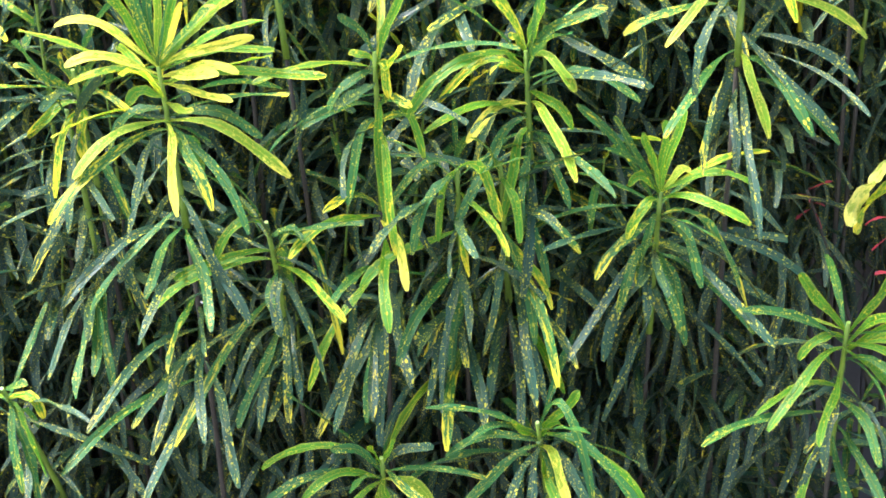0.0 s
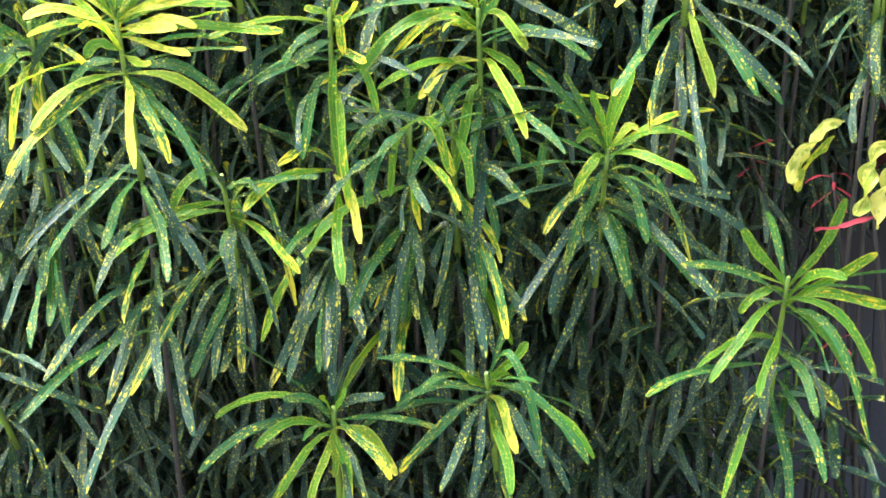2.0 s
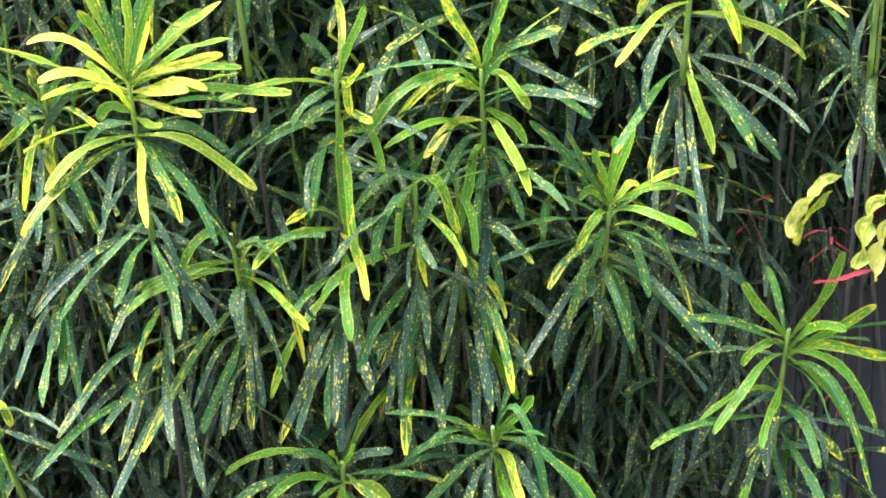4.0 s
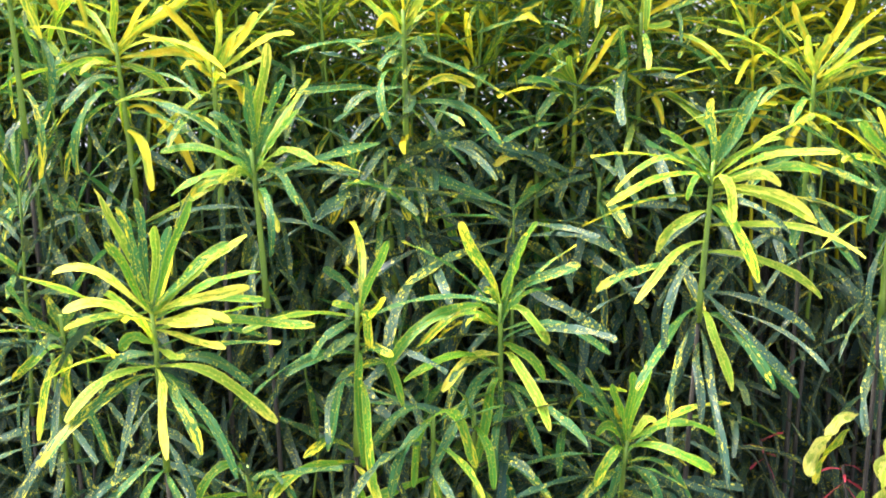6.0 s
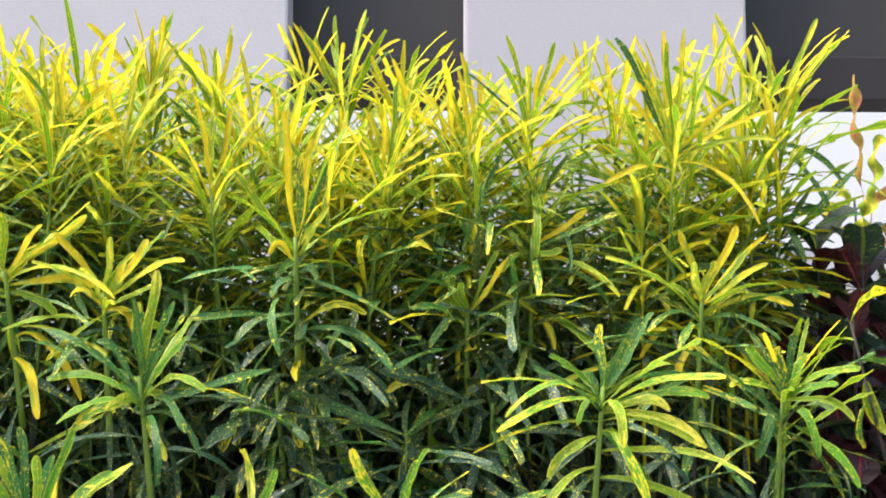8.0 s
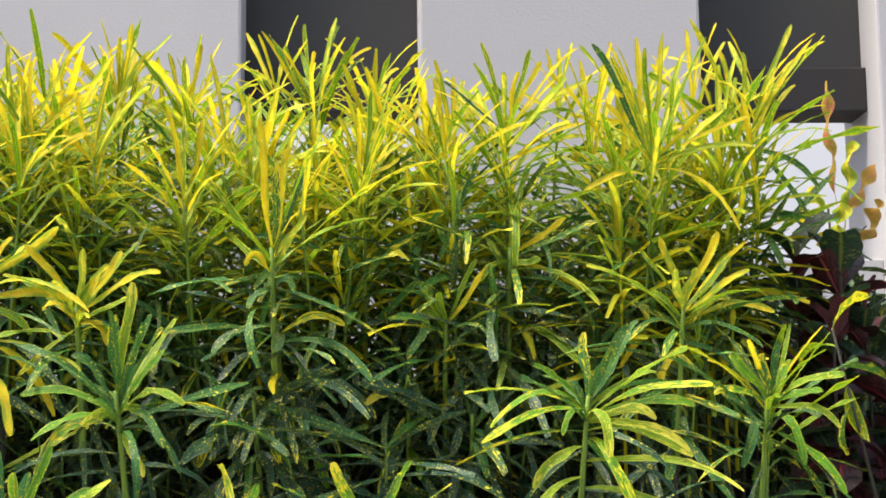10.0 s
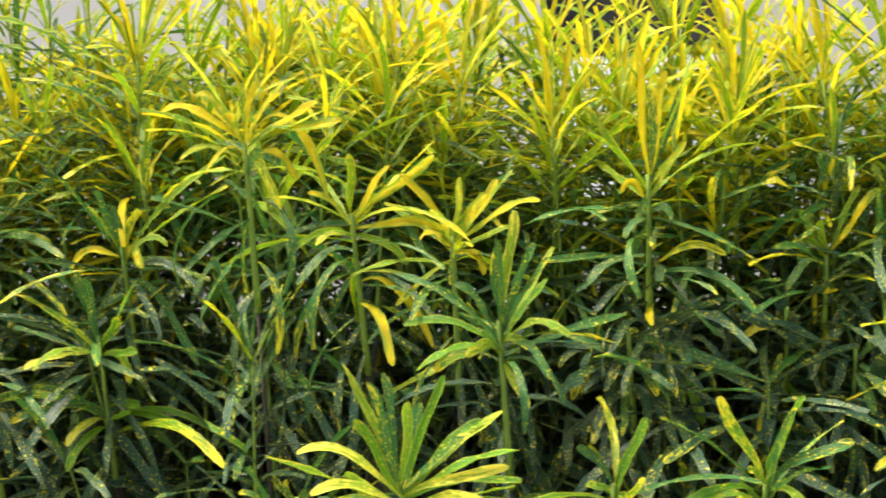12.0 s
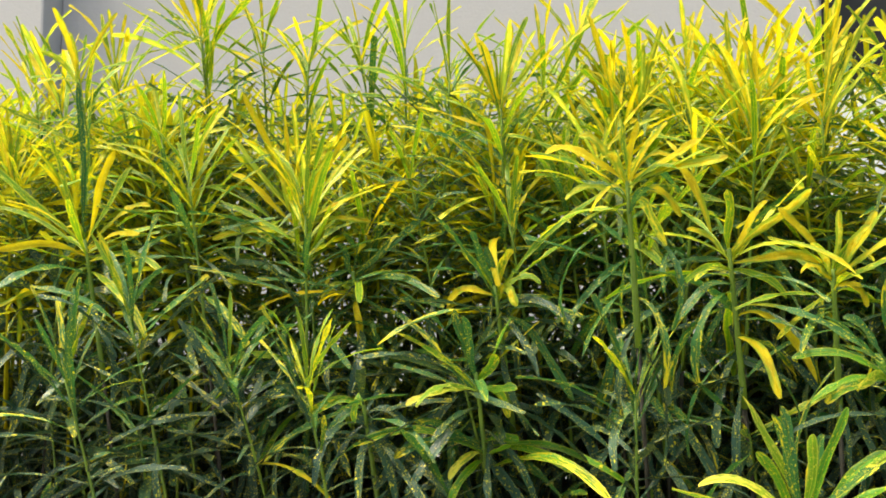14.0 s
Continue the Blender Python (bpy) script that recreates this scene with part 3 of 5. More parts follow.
LOW_TIER_LEAVES = [
    (0.000, 0.132, 0.049, 0.011, 2), (0.000, 0.123, 0.007, 0.020, 2), (0.013, 0.106, -0.038, 0.018, 2), (0.000, 0.029, 0.105, 0.000, 2),
    (0.000, -0.022, 0.081, -0.004, 2), (0.000, 0.007, 0.092, 0.000, 2), (0.005, 0.038, 0.028, 0.009, 3), (0.011, -0.059, 0.100, 0.004, 1),
    (0.018, -0.103, 0.112, 0.009, 0), (0.022, -0.117, 0.036, 0.004, 1), (0.018, -0.038, -0.050, 0.020, 2), (0.033, -0.027, -0.120, 0.025, 1),
    (0.041, -0.078, -0.102, 0.018, 1), (0.000, -0.041, 0.019, 0.007, 2),
]
LOW_TIER_LOW = (0.146, 2.110, 1.106, 1.5)
LOW_TIER_LOW_LEAVES = [
    (0.041, 0.093, -0.092, 0.018, 0), (0.033, 0.109, -0.140, 0.050, 1), (0.041, 0.053, -0.106, 0.025, 1), (0.041, 0.193, -0.113, 0.016, 0),
    (0.070, -0.111, -0.202, 0.018, 0), (0.078, -0.018, -0.151, 0.018, 0), (0.085, 0.035, -0.188, 0.025, 0), (0.078, 0.135, -0.179, 0.022, 0),
    (0.089, 0.116, -0.181, 0.025, 0), (0.070, -0.054, -0.137, 0.018, 0), (0.085, 0.022, -0.168, 0.014, 1), (0.100, -0.072, -0.207, 0.018, 0),
]
ARMS = (-0.019, 2.080, 1.282, 2.0)
ARMS_LEAVES = [
    (0.018, 0.020, 0.060, 0.000, 2), (0.012, -0.018, 0.015, 0.011, 2), (0.014, -0.137, -0.071, 0.036, 2), (0.029, -0.109, -0.055, 0.028, 2),
    (0.012, 0.061, -0.042, 0.018, 3), (0.047, 0.140, -0.060, 0.027, 1), (0.054, 0.057, -0.091, 0.013, 2), (0.067, 0.062, -0.151, 0.025, 3),
    (0.065, -0.076, -0.113, 0.016, 3), (0.000, 0.046, 0.107, 0.004, 2), (0.005, 0.100, 0.047, 0.014, 1), (0.000, -0.055, 0.106, 0.004, 2),
    (0.022, 0.033, 0.103, 0.004, 1), (0.032, -0.043, -0.018, 0.007, 2), (0.025, -0.032, 0.004, 0.000, 2),
]
ARMS_LOW = (-0.019, 2.080, 1.282, 1.5)
ARMS_LOW_LEAVES = [
    (0.083, -0.066, -0.174, 0.018, 1), (0.098, -0.006, -0.233, 0.007, 1), (0.090, 0.057, -0.141, 0.021, 1), (0.098, -0.029, -0.207, 0.025, 2),
    (0.083, -0.119, -0.094, 0.021, 2), (0.105, -0.085, -0.211, 0.028, 1), (0.112, 0.052, -0.185, 0.021, 0), (0.105, 0.108, -0.173, 0.014, 0),
]
CURLED = (-0.198, 2.030, 1.283, 2.0)
CURLED_LEAVES = [
    (0.021, 0.019, -0.049, 0.019, 2), (0.018, 0.038, 0.081, -0.003, 2), (0.028, -0.050, -0.059, 0.012, 1), (0.060, 0.007, -0.202, 0.031, 2),
    (0.071, 0.047, -0.064, 0.012, 1), (0.000, -0.041, 0.053, 0.003, 1), (0.014, -0.032, 0.003, 0.003, 2), (0.067, -0.083, -0.079, 0.008, 1),
    (0.082, -0.037, -0.182, 0.028, 1), (0.089, 0.029, -0.233, 0.024, 2), (0.039, 0.038, 0.004, 0.003, 2), (0.053, 0.060, -0.117, 0.021, 2),
]
CURLED_LOW = (-0.215, 2.030, 1.151, 1.5)
CURLED_LOW_LEAVES = [
    (0.081, -0.093, -0.117, 0.019, 2), (0.084, 0.057, -0.156, 0.017, 3), (0.102, 0.035, -0.201, 0.017, 2), (0.145, -0.076, -0.281, 0.017, 2),
    (0.177, 0.013, -0.303, 0.017, 0), (0.195, -0.035, -0.329, 0.003, 0), (0.210, -0.001, -0.326, 0.021, 0), (0.152, -0.037, -0.167, 0.014, 1),
    (0.167, 0.018, -0.350, 0.014, 0), (0.181, 0.058, -0.274, 0.021, 0), (0.067, -0.047, -0.050, 0.012, 1), (0.195, -0.064, -0.353, 0.017, 0),
]
FACING = (-0.103, 2.060, 1.139, 1.6)
FACING_LEAVES = [
    (0.085, -0.121, -0.140, 0.011, 2), (0.093, 0.015, -0.129, 0.023, 2), (0.007, -0.052, -0.097, 0.025, 1), (0.000, -0.026, -0.088, 0.020, 2),
    (0.030, 0.067, -0.101, 0.011, 2), (0.114, -0.018, -0.290, 0.013, 0), (0.143, -0.007, -0.247, 0.007, 1), (0.129, -0.068, -0.227, 0.018, 0),
    (0.187, -0.040, -0.297, 0.025, 0), (0.216, 0.034, -0.317, 0.018, 0), (0.129, 0.019, -0.211, 0.018, 0), (0.201, -0.100, -0.348, 0.014, 0),
    (0.231, -0.013, -0.337, 0.014, 0), (0.000, -0.088, -0.056, 0.032, 1), (0.000, 0.058, -0.058, 0.028, 2), (0.180, -0.047, -0.228, 0.007, 0),
]
HANGING = (-0.052, 2.090, 1.144, 1.5)
HANGING_LEAVES = [
    (0.094, 0.045, -0.228, 0.025, 1), (0.107, 0.064, -0.179, 0.013, 2), (0.112, 0.075, -0.264, 0.036, 1), (0.086, 0.058, -0.156, 0.050, 1),
    (0.152, 0.048, -0.294, 0.032, 0), (0.196, 0.030, -0.335, 0.018, 0), (0.167, 0.054, -0.300, 0.032, 0), (0.021, 0.029, -0.096, 0.021, 2),
    (0.137, -0.021, -0.190, 0.011, 0), (0.182, 0.097, -0.247, 0.018, 0), (0.204, -0.018, -0.300, 0.011, 0), (0.226, 0.078, -0.286, 0.021, 2),
    (0.065, 0.077, -0.080, 0.014, 0), (0.086, 0.101, -0.105, 0.021, 1),
]
ELBOW = (-0.336, 2.030, 1.076, 1.5)
ELBOW_LEAVES = [
    (0.044, -0.115, -0.072, 0.012, 2), (0.057, -0.137, -0.102, 0.021, 2), (0.059, 0.107, -0.107, 0.010, 2), (0.046, 0.092, -0.156, 0.076, 1),
    (0.014, -0.055, -0.038, 0.031, 2), (0.068, 0.015, -0.133, 0.008, 0), (0.068, 0.000, -0.113, 0.003, 0), (0.093, -0.099, -0.248, 0.010, 0),
    (0.086, 0.070, -0.193, 0.035, 0), (0.144, -0.032, -0.255, 0.014, 0), (0.158, -0.010, -0.246, 0.014, 0), (0.151, -0.055, -0.221, 0.024, 0),
    (0.210, -0.046, -0.262, 0.021, 0), (0.021, 0.046, -0.013, 0.007, 1), (0.122, 0.040, -0.221, 0.021, 0),
]
EDGE = (-0.580, 2.050, 1.263, 1.6)
EDGE_LEAVES = [
    (0.043, -0.059, -0.080, 0.011, 2), (0.040, 0.076, -0.052, 0.014, 1), (0.047, -0.015, -0.149, 0.021, 2), (0.051, 0.010, -0.118, 0.018, 2),
    (0.036, -0.063, 0.014, 0.004, 1), (0.029, -0.012, 0.022, 0.000, 1), (0.036, 0.043, 0.000, 0.006, 1), (0.065, 0.008, -0.195, 0.021, 0),
]
EDGE_LOW = (-0.590, 2.050, 1.213, 1.5)
EDGE_LOW_LEAVES = [
    (0.231, -0.039, -0.343, 0.014, 0), (0.238, 0.004, -0.353, 0.007, 0), (0.238, 0.034, -0.321, 0.011, 0), (0.231, 0.039, -0.352, 0.014, 0),
    (0.245, 0.020, -0.289, 0.014, 0), (0.136, 0.010, -0.185, 0.014, 0), (0.057, 0.083, -0.143, 0.025, 0),
]
BASE_A = (-0.196, 2.020, 0.783, 1.9)
BASE_A_LEAVES = [
    (0.019, -0.149, -0.013, 0.031, 2), (0.030, -0.169, -0.069, 0.024, 1), (0.033, -0.094, -0.033, 0.014, 2), (0.037, -0.085, -0.133, 0.010, 2),
    (0.041, -0.026, -0.116, 0.007, 3), (0.037, 0.023, -0.120, 0.010, 2), (0.033, 0.083, -0.078, 0.017, 3), (0.022, 0.077, -0.079, 0.014, 1),
    (0.015, 0.065, 0.016, 0.010, 0), (0.011, 0.020, 0.026, 0.000, 2), (0.015, -0.012, 0.026, 0.000, 2), (0.033, -0.001, -0.083, 0.003, 3),
    (0.041, 0.055, -0.117, 0.014, 0), (0.022, -0.063, 0.015, 0.010, 1),
]
BASE_B = (-0.003, 2.030, 0.829, 1.9)
BASE_B_LEAVES = [
    (0.022, 0.135, -0.098, 0.024, 2), (0.026, 0.129, -0.098, 0.031, 1), (0.022, 0.069, -0.087, 0.083, 1), (0.044, 0.034, -0.174, 0.024, 1),
    (0.059, 0.035, -0.141, 0.010, 2), (0.029, -0.032, 0.002, 0.000, 2), (0.040, -0.107, -0.128, 0.017, 1), (0.044, -0.053, -0.139, 0.014, 0),
    (0.029, 0.053, 0.041, 0.003, 2), (0.044, 0.073, -0.115, 0.021, 0), (0.040, -0.018, -0.157, 0.017, 0), (0.048, 0.109, -0.156, 0.021, 0),
    (0.029, -0.082, -0.005, 0.014, 1), (0.022, 0.025, 0.009, 0.000, 2), (0.029, -0.113, -0.032, 0.010, 0), (0.037, 0.041, -0.086, 0.014, 3),
]
END_TIER = (0.375, 2.080, 0.949, 2.0)
END_TIER_LEAVES = [
    (0.022, -0.063, 0.061, 0.006, 2), (0.022, 0.065, 0.102, -0.006, 2), (0.029, 0.067, 0.019, 0.009, 2), (0.028, -0.056, -0.047, 0.020, 2),
    (0.036, -0.098, -0.123, 0.020, 2), (0.029, 0.110, -0.111, 0.028, 2), (0.036, 0.097, -0.145, 0.011, 2), (0.080, -0.034, -0.144, 0.009, 2),
    (0.036, 0.132, -0.035, 0.011, 2), (0.051, 0.103, 0.038, 0.007, 2), (0.058, 0.100, -0.190, 0.064, 1), (0.110, -0.024, -0.190, 0.014, 0),
    (0.110, 0.041, -0.166, 0.014, 0), (0.095, -0.117, -0.120, 0.018, 2), (0.154, -0.073, -0.279, 0.021, 2), (0.139, -0.178, -0.128, 0.014, 0),
    (0.169, 0.017, -0.308, 0.007, 1), (0.154, 0.050, -0.245, 0.018, 1),
]
FAN = (0.399, 2.200, 1.595, 3.0)
FAN_LEAVES = [
    (0.008, -0.031, 0.090, 0.004, 3), (0.008, 0.047, 0.097, 0.000, 3), (0.011, 0.081, 0.043, 0.000, 3), (0.019, 0.126, -0.004, 0.009, 3),
    (0.008, -0.064, 0.068, 0.003, 2), (0.004, 0.016, 0.051, 0.000, 3), (0.011, 0.067, 0.064, 0.000, 2), (0.015, -0.019, 0.048, 0.000, 3),
    (0.023, 0.063, 0.015, 0.003, 2), (0.030, 0.099, -0.052, 0.011, 1), (0.034, -0.080, -0.040, 0.014, 1), (0.053, 0.079, -0.097, 0.014, 1),
    (0.023, -0.049, 0.019, 0.004, 2), (0.060, -0.036, -0.105, 0.015, 3),
]
LAST_TIER = (0.489, 2.120, 1.460, 2.2)
LAST_TIER_LEAVES = [
    (0.004, 0.020, 0.090, 0.000, 1), (0.007, 0.097, 0.036, 0.009, 3), (0.011, 0.082, -0.027, 0.011, 3), (0.004, -0.047, 0.069, 0.004, 2),
    (0.007, -0.075, 0.016, 0.009, 2), (0.004, -0.009, 0.067, 0.000, 1), (0.004, 0.034, 0.054, 0.000, 2), (0.025, 0.038, -0.083, 0.029, 2),
    (0.032, -0.035, -0.082, 0.022, 1), (0.011, 0.067, 0.009, 0.009, 2), (0.039, 0.084, -0.118, 0.018, 2),
]
SPEAR = (-0.153, 2.170, 1.671, 2.9)
SPEAR_LEAVES = [
    (0.011, 0.023, 0.139, -0.002, 3), (0.019, -0.083, 0.086, 0.002, 2), (0.019, 0.047, 0.041, -0.001, 3), (0.015, 0.041, 0.115, 0.000, 1),
    (0.007, -0.012, 0.157, 0.000, 3), (0.011, 0.010, 0.111, 0.000, 1), (0.034, -0.037, -0.011, 0.011, 3), (0.026, 0.045, 0.028, 0.000, 3),
    (0.048, 0.033, -0.048, 0.006, 1), (0.056, -0.028, -0.072, 0.007, 1),
]
SPEAR_LOW = (-0.153, 2.170, 1.671, 1.5)
SPEAR_LOW_LEAVES = [
    (0.115, 0.097, -0.094, 0.013, 2), (0.122, 0.134, -0.173, 0.022, 0), (0.115, -0.134, -0.118, 0.011, 1), (0.174, 0.003, -0.195, 0.016, 3),
    (0.181, 0.130, -0.222, 0.022, 0), (0.126, 0.045, -0.160, 0.013, 0), (0.137, -0.072, -0.173, 0.013, 0), (0.188, -0.054, -0.229, 0.019, 0),
    (0.203, 0.031, -0.275, 0.022, 0), (0.203, -0.033, -0.283, 0.022, 0), (0.144, 0.082, -0.147, 0.011, 1), (0.100, -0.080, -0.136, 0.011, 1),
]
SPECKLED = (-0.200, 2.280, 1.466, 0.6)
SPECKLED_LEAVES = [
    (0.020, -0.043, 0.022, 0.008, 0), (0.024, -0.072, -0.033, 0.016, 0), (0.024, 0.032, 0.015, 0.006, 0), (0.032, -0.009, -0.088, 0.016, 0),
    (0.064, -0.015, -0.175, 0.009, 0), (0.072, 0.017, -0.199, 0.012, 0), (0.064, 0.042, -0.171, 0.014, 0), (0.032, -0.057, -0.073, 0.019, 0),
    (0.080, -0.040, -0.128, 0.012, 0),
]
SPECKLED_LOW = (-0.130, 2.280, 1.491, 0.6)
SPECKLED_LOW_LEAVES = [
    (0.048, 0.023, -0.089, 0.012, 0), (0.088, 0.008, -0.159, 0.012, 0), (0.088, 0.041, -0.178, 0.019, 0), (0.040, 0.063, -0.096, 0.031, 0),
    (0.032, 0.075, -0.056, 0.019, 0), (0.008, 0.115, -0.042, 0.030, 0), (0.103, -0.014, -0.183, 0.008, 0), (0.056, -0.029, -0.088, 0.012, 1),
    (0.056, 0.049, -0.127, 0.016, 2),
]
DARK_ARCH = (0.028, 2.280, 1.507, 0.6)
DARK_ARCH_LEAVES = [
    (0.032, 0.042, -0.123, 0.012, 0), (0.103, 0.070, -0.170, 0.009, 0), (0.111, 0.050, -0.209, 0.014, 0), (0.135, 0.006, -0.247, 0.008, 0),
    (0.022, -0.056, -0.035, 0.008, 3), (0.056, -0.038, -0.167, 0.027, 0), (0.071, -0.055, -0.080, 0.012, 0), (0.119, -0.030, -0.155, 0.016, 0),
    (0.095, 0.015, -0.135, 0.006, 2), (0.151, -0.046, -0.229, 0.016, 0),
]
DARK_ARCH_LOW = (0.116, 2.280, 1.453, 0.6)
DARK_ARCH_LOW_LEAVES = [
    (0.016, -0.031, -0.048, 0.012, 0), (0.024, 0.031, -0.063, 0.016, 1), (0.032, 0.015, -0.087, 0.019, 1), (0.047, -0.007, -0.158, 0.016, 0),
    (0.063, 0.046, -0.133, 0.016, 0), (0.016, 0.039, 0.016, 0.008, 1), (0.079, 0.009, -0.221, 0.012, 0), (0.063, -0.040, -0.134, 0.016, 0),
]
LIME_TIER = (-0.333, 2.030, 1.475, 2.0)
LIME_TIER_LEAVES = [
    (0.020, 0.018, 0.140, -0.002, 3), (0.020, 0.044, 0.092, 0.000, 1), (0.022, 0.063, 0.082, 0.000, 1), (0.024, 0.057, 0.057, -0.003, 2),
    (0.020, 0.036, 0.081, 0.000, 1), (0.020, -0.001, 0.097, 0.000, 1), (0.020, -0.053, 0.049, 0.008, 1), (0.027, -0.074, 0.045, 0.004, 1),
    (0.027, -0.116, 0.004, 0.010, 2), (0.029, 0.087, -0.017, 0.019, 3), (0.035, -0.093, -0.052, 0.012, 2), (0.037, -0.075, -0.057, 0.014, 2),
    (0.038, 0.066, -0.070, 0.024, 1), (0.051, 0.035, -0.105, 0.010, 3), (0.046, 0.080, -0.088, 0.019, 1), (0.041, -0.038, -0.041, 0.014, 3),
    (0.031, 0.026, -0.020, 0.007, 3),
]
GOLD_TIER = (-0.399, 2.120, 1.588, 3.0)
GOLD_TIER_LEAVES = [
    (0.007, -0.065, 0.090, 0.002, 3), (0.006, 0.012, 0.077, 0.000, 3), (0.009, 0.047, 0.056, 0.000, 3), (0.011, 0.057, 0.073, 0.000, 3),
    (0.011, 0.114, 0.045, 0.007, 3), (0.018, 0.073, 0.021, -0.006, 2), (0.022, 0.041, -0.040, 0.011, 3), (0.011, -0.024, 0.036, 0.004, 3),
    (0.025, -0.073, -0.078, -0.003, 2), (0.014, 0.027, 0.048, 0.000, 2), (0.014, -0.040, 0.005, 0.006, 3), (0.029, 0.061, -0.036, 0.011, 1),
]
ARCH = (-0.529, 2.120, 1.619, 2.9)
ARCH_LEAVES = [
    (0.011, 0.107, 0.070, 0.004, 3), (0.007, 0.051, 0.062, 0.000, 3), (0.016, 0.157, -0.041, 0.028, 3), (0.021, 0.117, -0.019, 0.010, 3),
    (0.015, -0.051, 0.027, 0.006, 3), (0.073, 0.141, -0.115, 0.013, 3), (0.088, 0.104, -0.167, 0.036, 3), (0.110, 0.066, -0.195, 0.020, 3),
    (0.022, 0.029, 0.029, 0.000, 2), (0.029, -0.043, -0.044, 0.011, 2), (0.044, -0.064, -0.089, 0.014, 1), (0.029, 0.070, -0.060, 0.011, 2),
    (0.007, 0.005, 0.075, 0.000, 2),
]
ORANGE = (-0.645, 2.020, 1.696, 3.0)
ORANGE_LEAVES = [
    (0.007, -0.105, 0.047, 0.017, 3), (0.004, -0.058, 0.059, 0.015, 3), (0.007, 0.131, 0.013, 0.006, 3), (0.011, 0.100, -0.058, 0.066, 3),
    (0.000, 0.056, 0.070, 0.000, 3), (0.004, 0.096, 0.043, 0.002, 3), (0.000, 0.041, 0.073, 0.000, 2), (0.000, 0.019, 0.068, 0.000, 3),
    (0.018, 0.068, -0.040, 0.015, 3), (0.018, -0.043, -0.038, 0.019, 3), (0.007, -0.025, 0.039, 0.006, 3), (0.000, -0.007, 0.074, 0.000, 2),
    (0.007, 0.068, 0.012, 0.007, 2), (0.022, 0.049, -0.074, 0.014, 2), (0.022, -0.078, -0.016, 0.012, 3),
]
SPIDER = (-0.885, 2.200, 1.468, 2.0)
SPIDER_LEAVES = [
    (0.023, -0.122, 0.068, 0.006, 2), (0.016, -0.027, 0.093, 0.000, 1), (0.016, -0.008, 0.079, 0.000, 1), (0.023, 0.050, 0.078, 0.000, 2),
    (0.023, -0.077, -0.035, 0.009, 3), (0.027, -0.093, -0.045, 0.011, 3), (0.027, 0.049, -0.059, 0.019, 2), (0.027, 0.067, -0.014, -0.002, 2),
    (0.031, -0.050, 0.016, 0.004, 1), (0.023, 0.035, 0.029, 0.000, 2),
]
SPIDER_LOW = (-0.885, 2.200, 1.468, 1.5)
SPIDER_LOW_LEAVES = [
    (0.108, -0.170, -0.086, 0.017, 2), (0.108, -0.083, -0.066, 0.011, 1), (0.116, -0.031, -0.140, 0.015, 3), (0.120, 0.131, -0.137, 0.026, 2),
    (0.131, 0.201, -0.158, 0.026, 2), (0.124, -0.031, -0.173, 0.017, 2), (0.101, 0.215, -0.146, 0.019, 2), (0.116, 0.052, -0.101, 0.000, 2),
    (0.093, 0.061, -0.085, 0.000, 2), (0.101, -0.106, -0.108, 0.015, 1),
]
SPIDER_BACK = (-0.862, 2.220, 1.591, 2.0)
SPIDER_BACK_LEAVES = [
    (0.012, -0.048, 0.053, 0.004, 2), (0.010, -0.007, 0.058, 0.000, 1), (0.012, 0.165, 0.107, 0.011, 2), (0.016, -0.071, -0.014, 0.011, 3),
    (0.020, 0.037, -0.032, 0.019, 3), (0.016, 0.067, 0.004, 0.014, 2), (0.010, 0.021, 0.059, 0.000, 2), (0.012, -0.025, 0.078, 0.000, 1),
    (0.028, 0.099, -0.053, 0.023, 1), (0.032, 0.118, -0.049, 0.015, 0), (0.044, 0.067, -0.125, 0.019, 0), (0.044, 0.108, -0.160, 0.030, 0),
]
GREEN_LEFT = (-1.096, 2.300, 1.626, 1.8)
GREEN_LEFT_LEAVES = [
    (0.017, 0.108, -0.019, 0.014, 2), (0.029, -0.047, -0.029, 0.009, 3), (0.038, -0.047, -0.051, 0.009, 3), (0.013, 0.132, 0.113, -0.002, 1),
    (0.008, 0.025, 0.066, 0.000, 1), (0.008, 0.075, 0.047, 0.000, 1), (0.042, 0.012, -0.103, 0.014, 3), (0.021, 0.156, -0.046, 0.017, 1),
    (0.034, -0.152, -0.046, 0.011, 3), (0.059, 0.146, -0.115, 0.020, 0), (0.008, -0.015, 0.048, 0.000, 1), (0.084, 0.056, -0.143, 0.016, 1),
]
GREEN_LEFT_LOW = (-1.178, 2.300, 1.494, 1.5)
GREEN_LEFT_LOW_LEAVES = [
    (0.042, -0.081, -0.049, 0.013, 2), (0.033, 0.008, -0.077, 0.009, 3), (0.042, -0.056, -0.125, 0.020, 0), (0.050, 0.079, -0.097, 0.024, 3),
    (0.067, -0.049, -0.146, 0.009, 2), (0.025, 0.078, -0.006, 0.004, 1), (0.000, -0.126, 0.003, 0.008, 3), (0.042, -0.128, -0.064, 0.035, 1),
    (0.075, 0.014, -0.191, 0.024, 1), (0.083, -0.032, -0.174, 0.016, 0), (0.067, 0.096, -0.158, 0.020, 0),
]
MID_LEFT = (-1.197, 2.320, 1.714, 2.8)
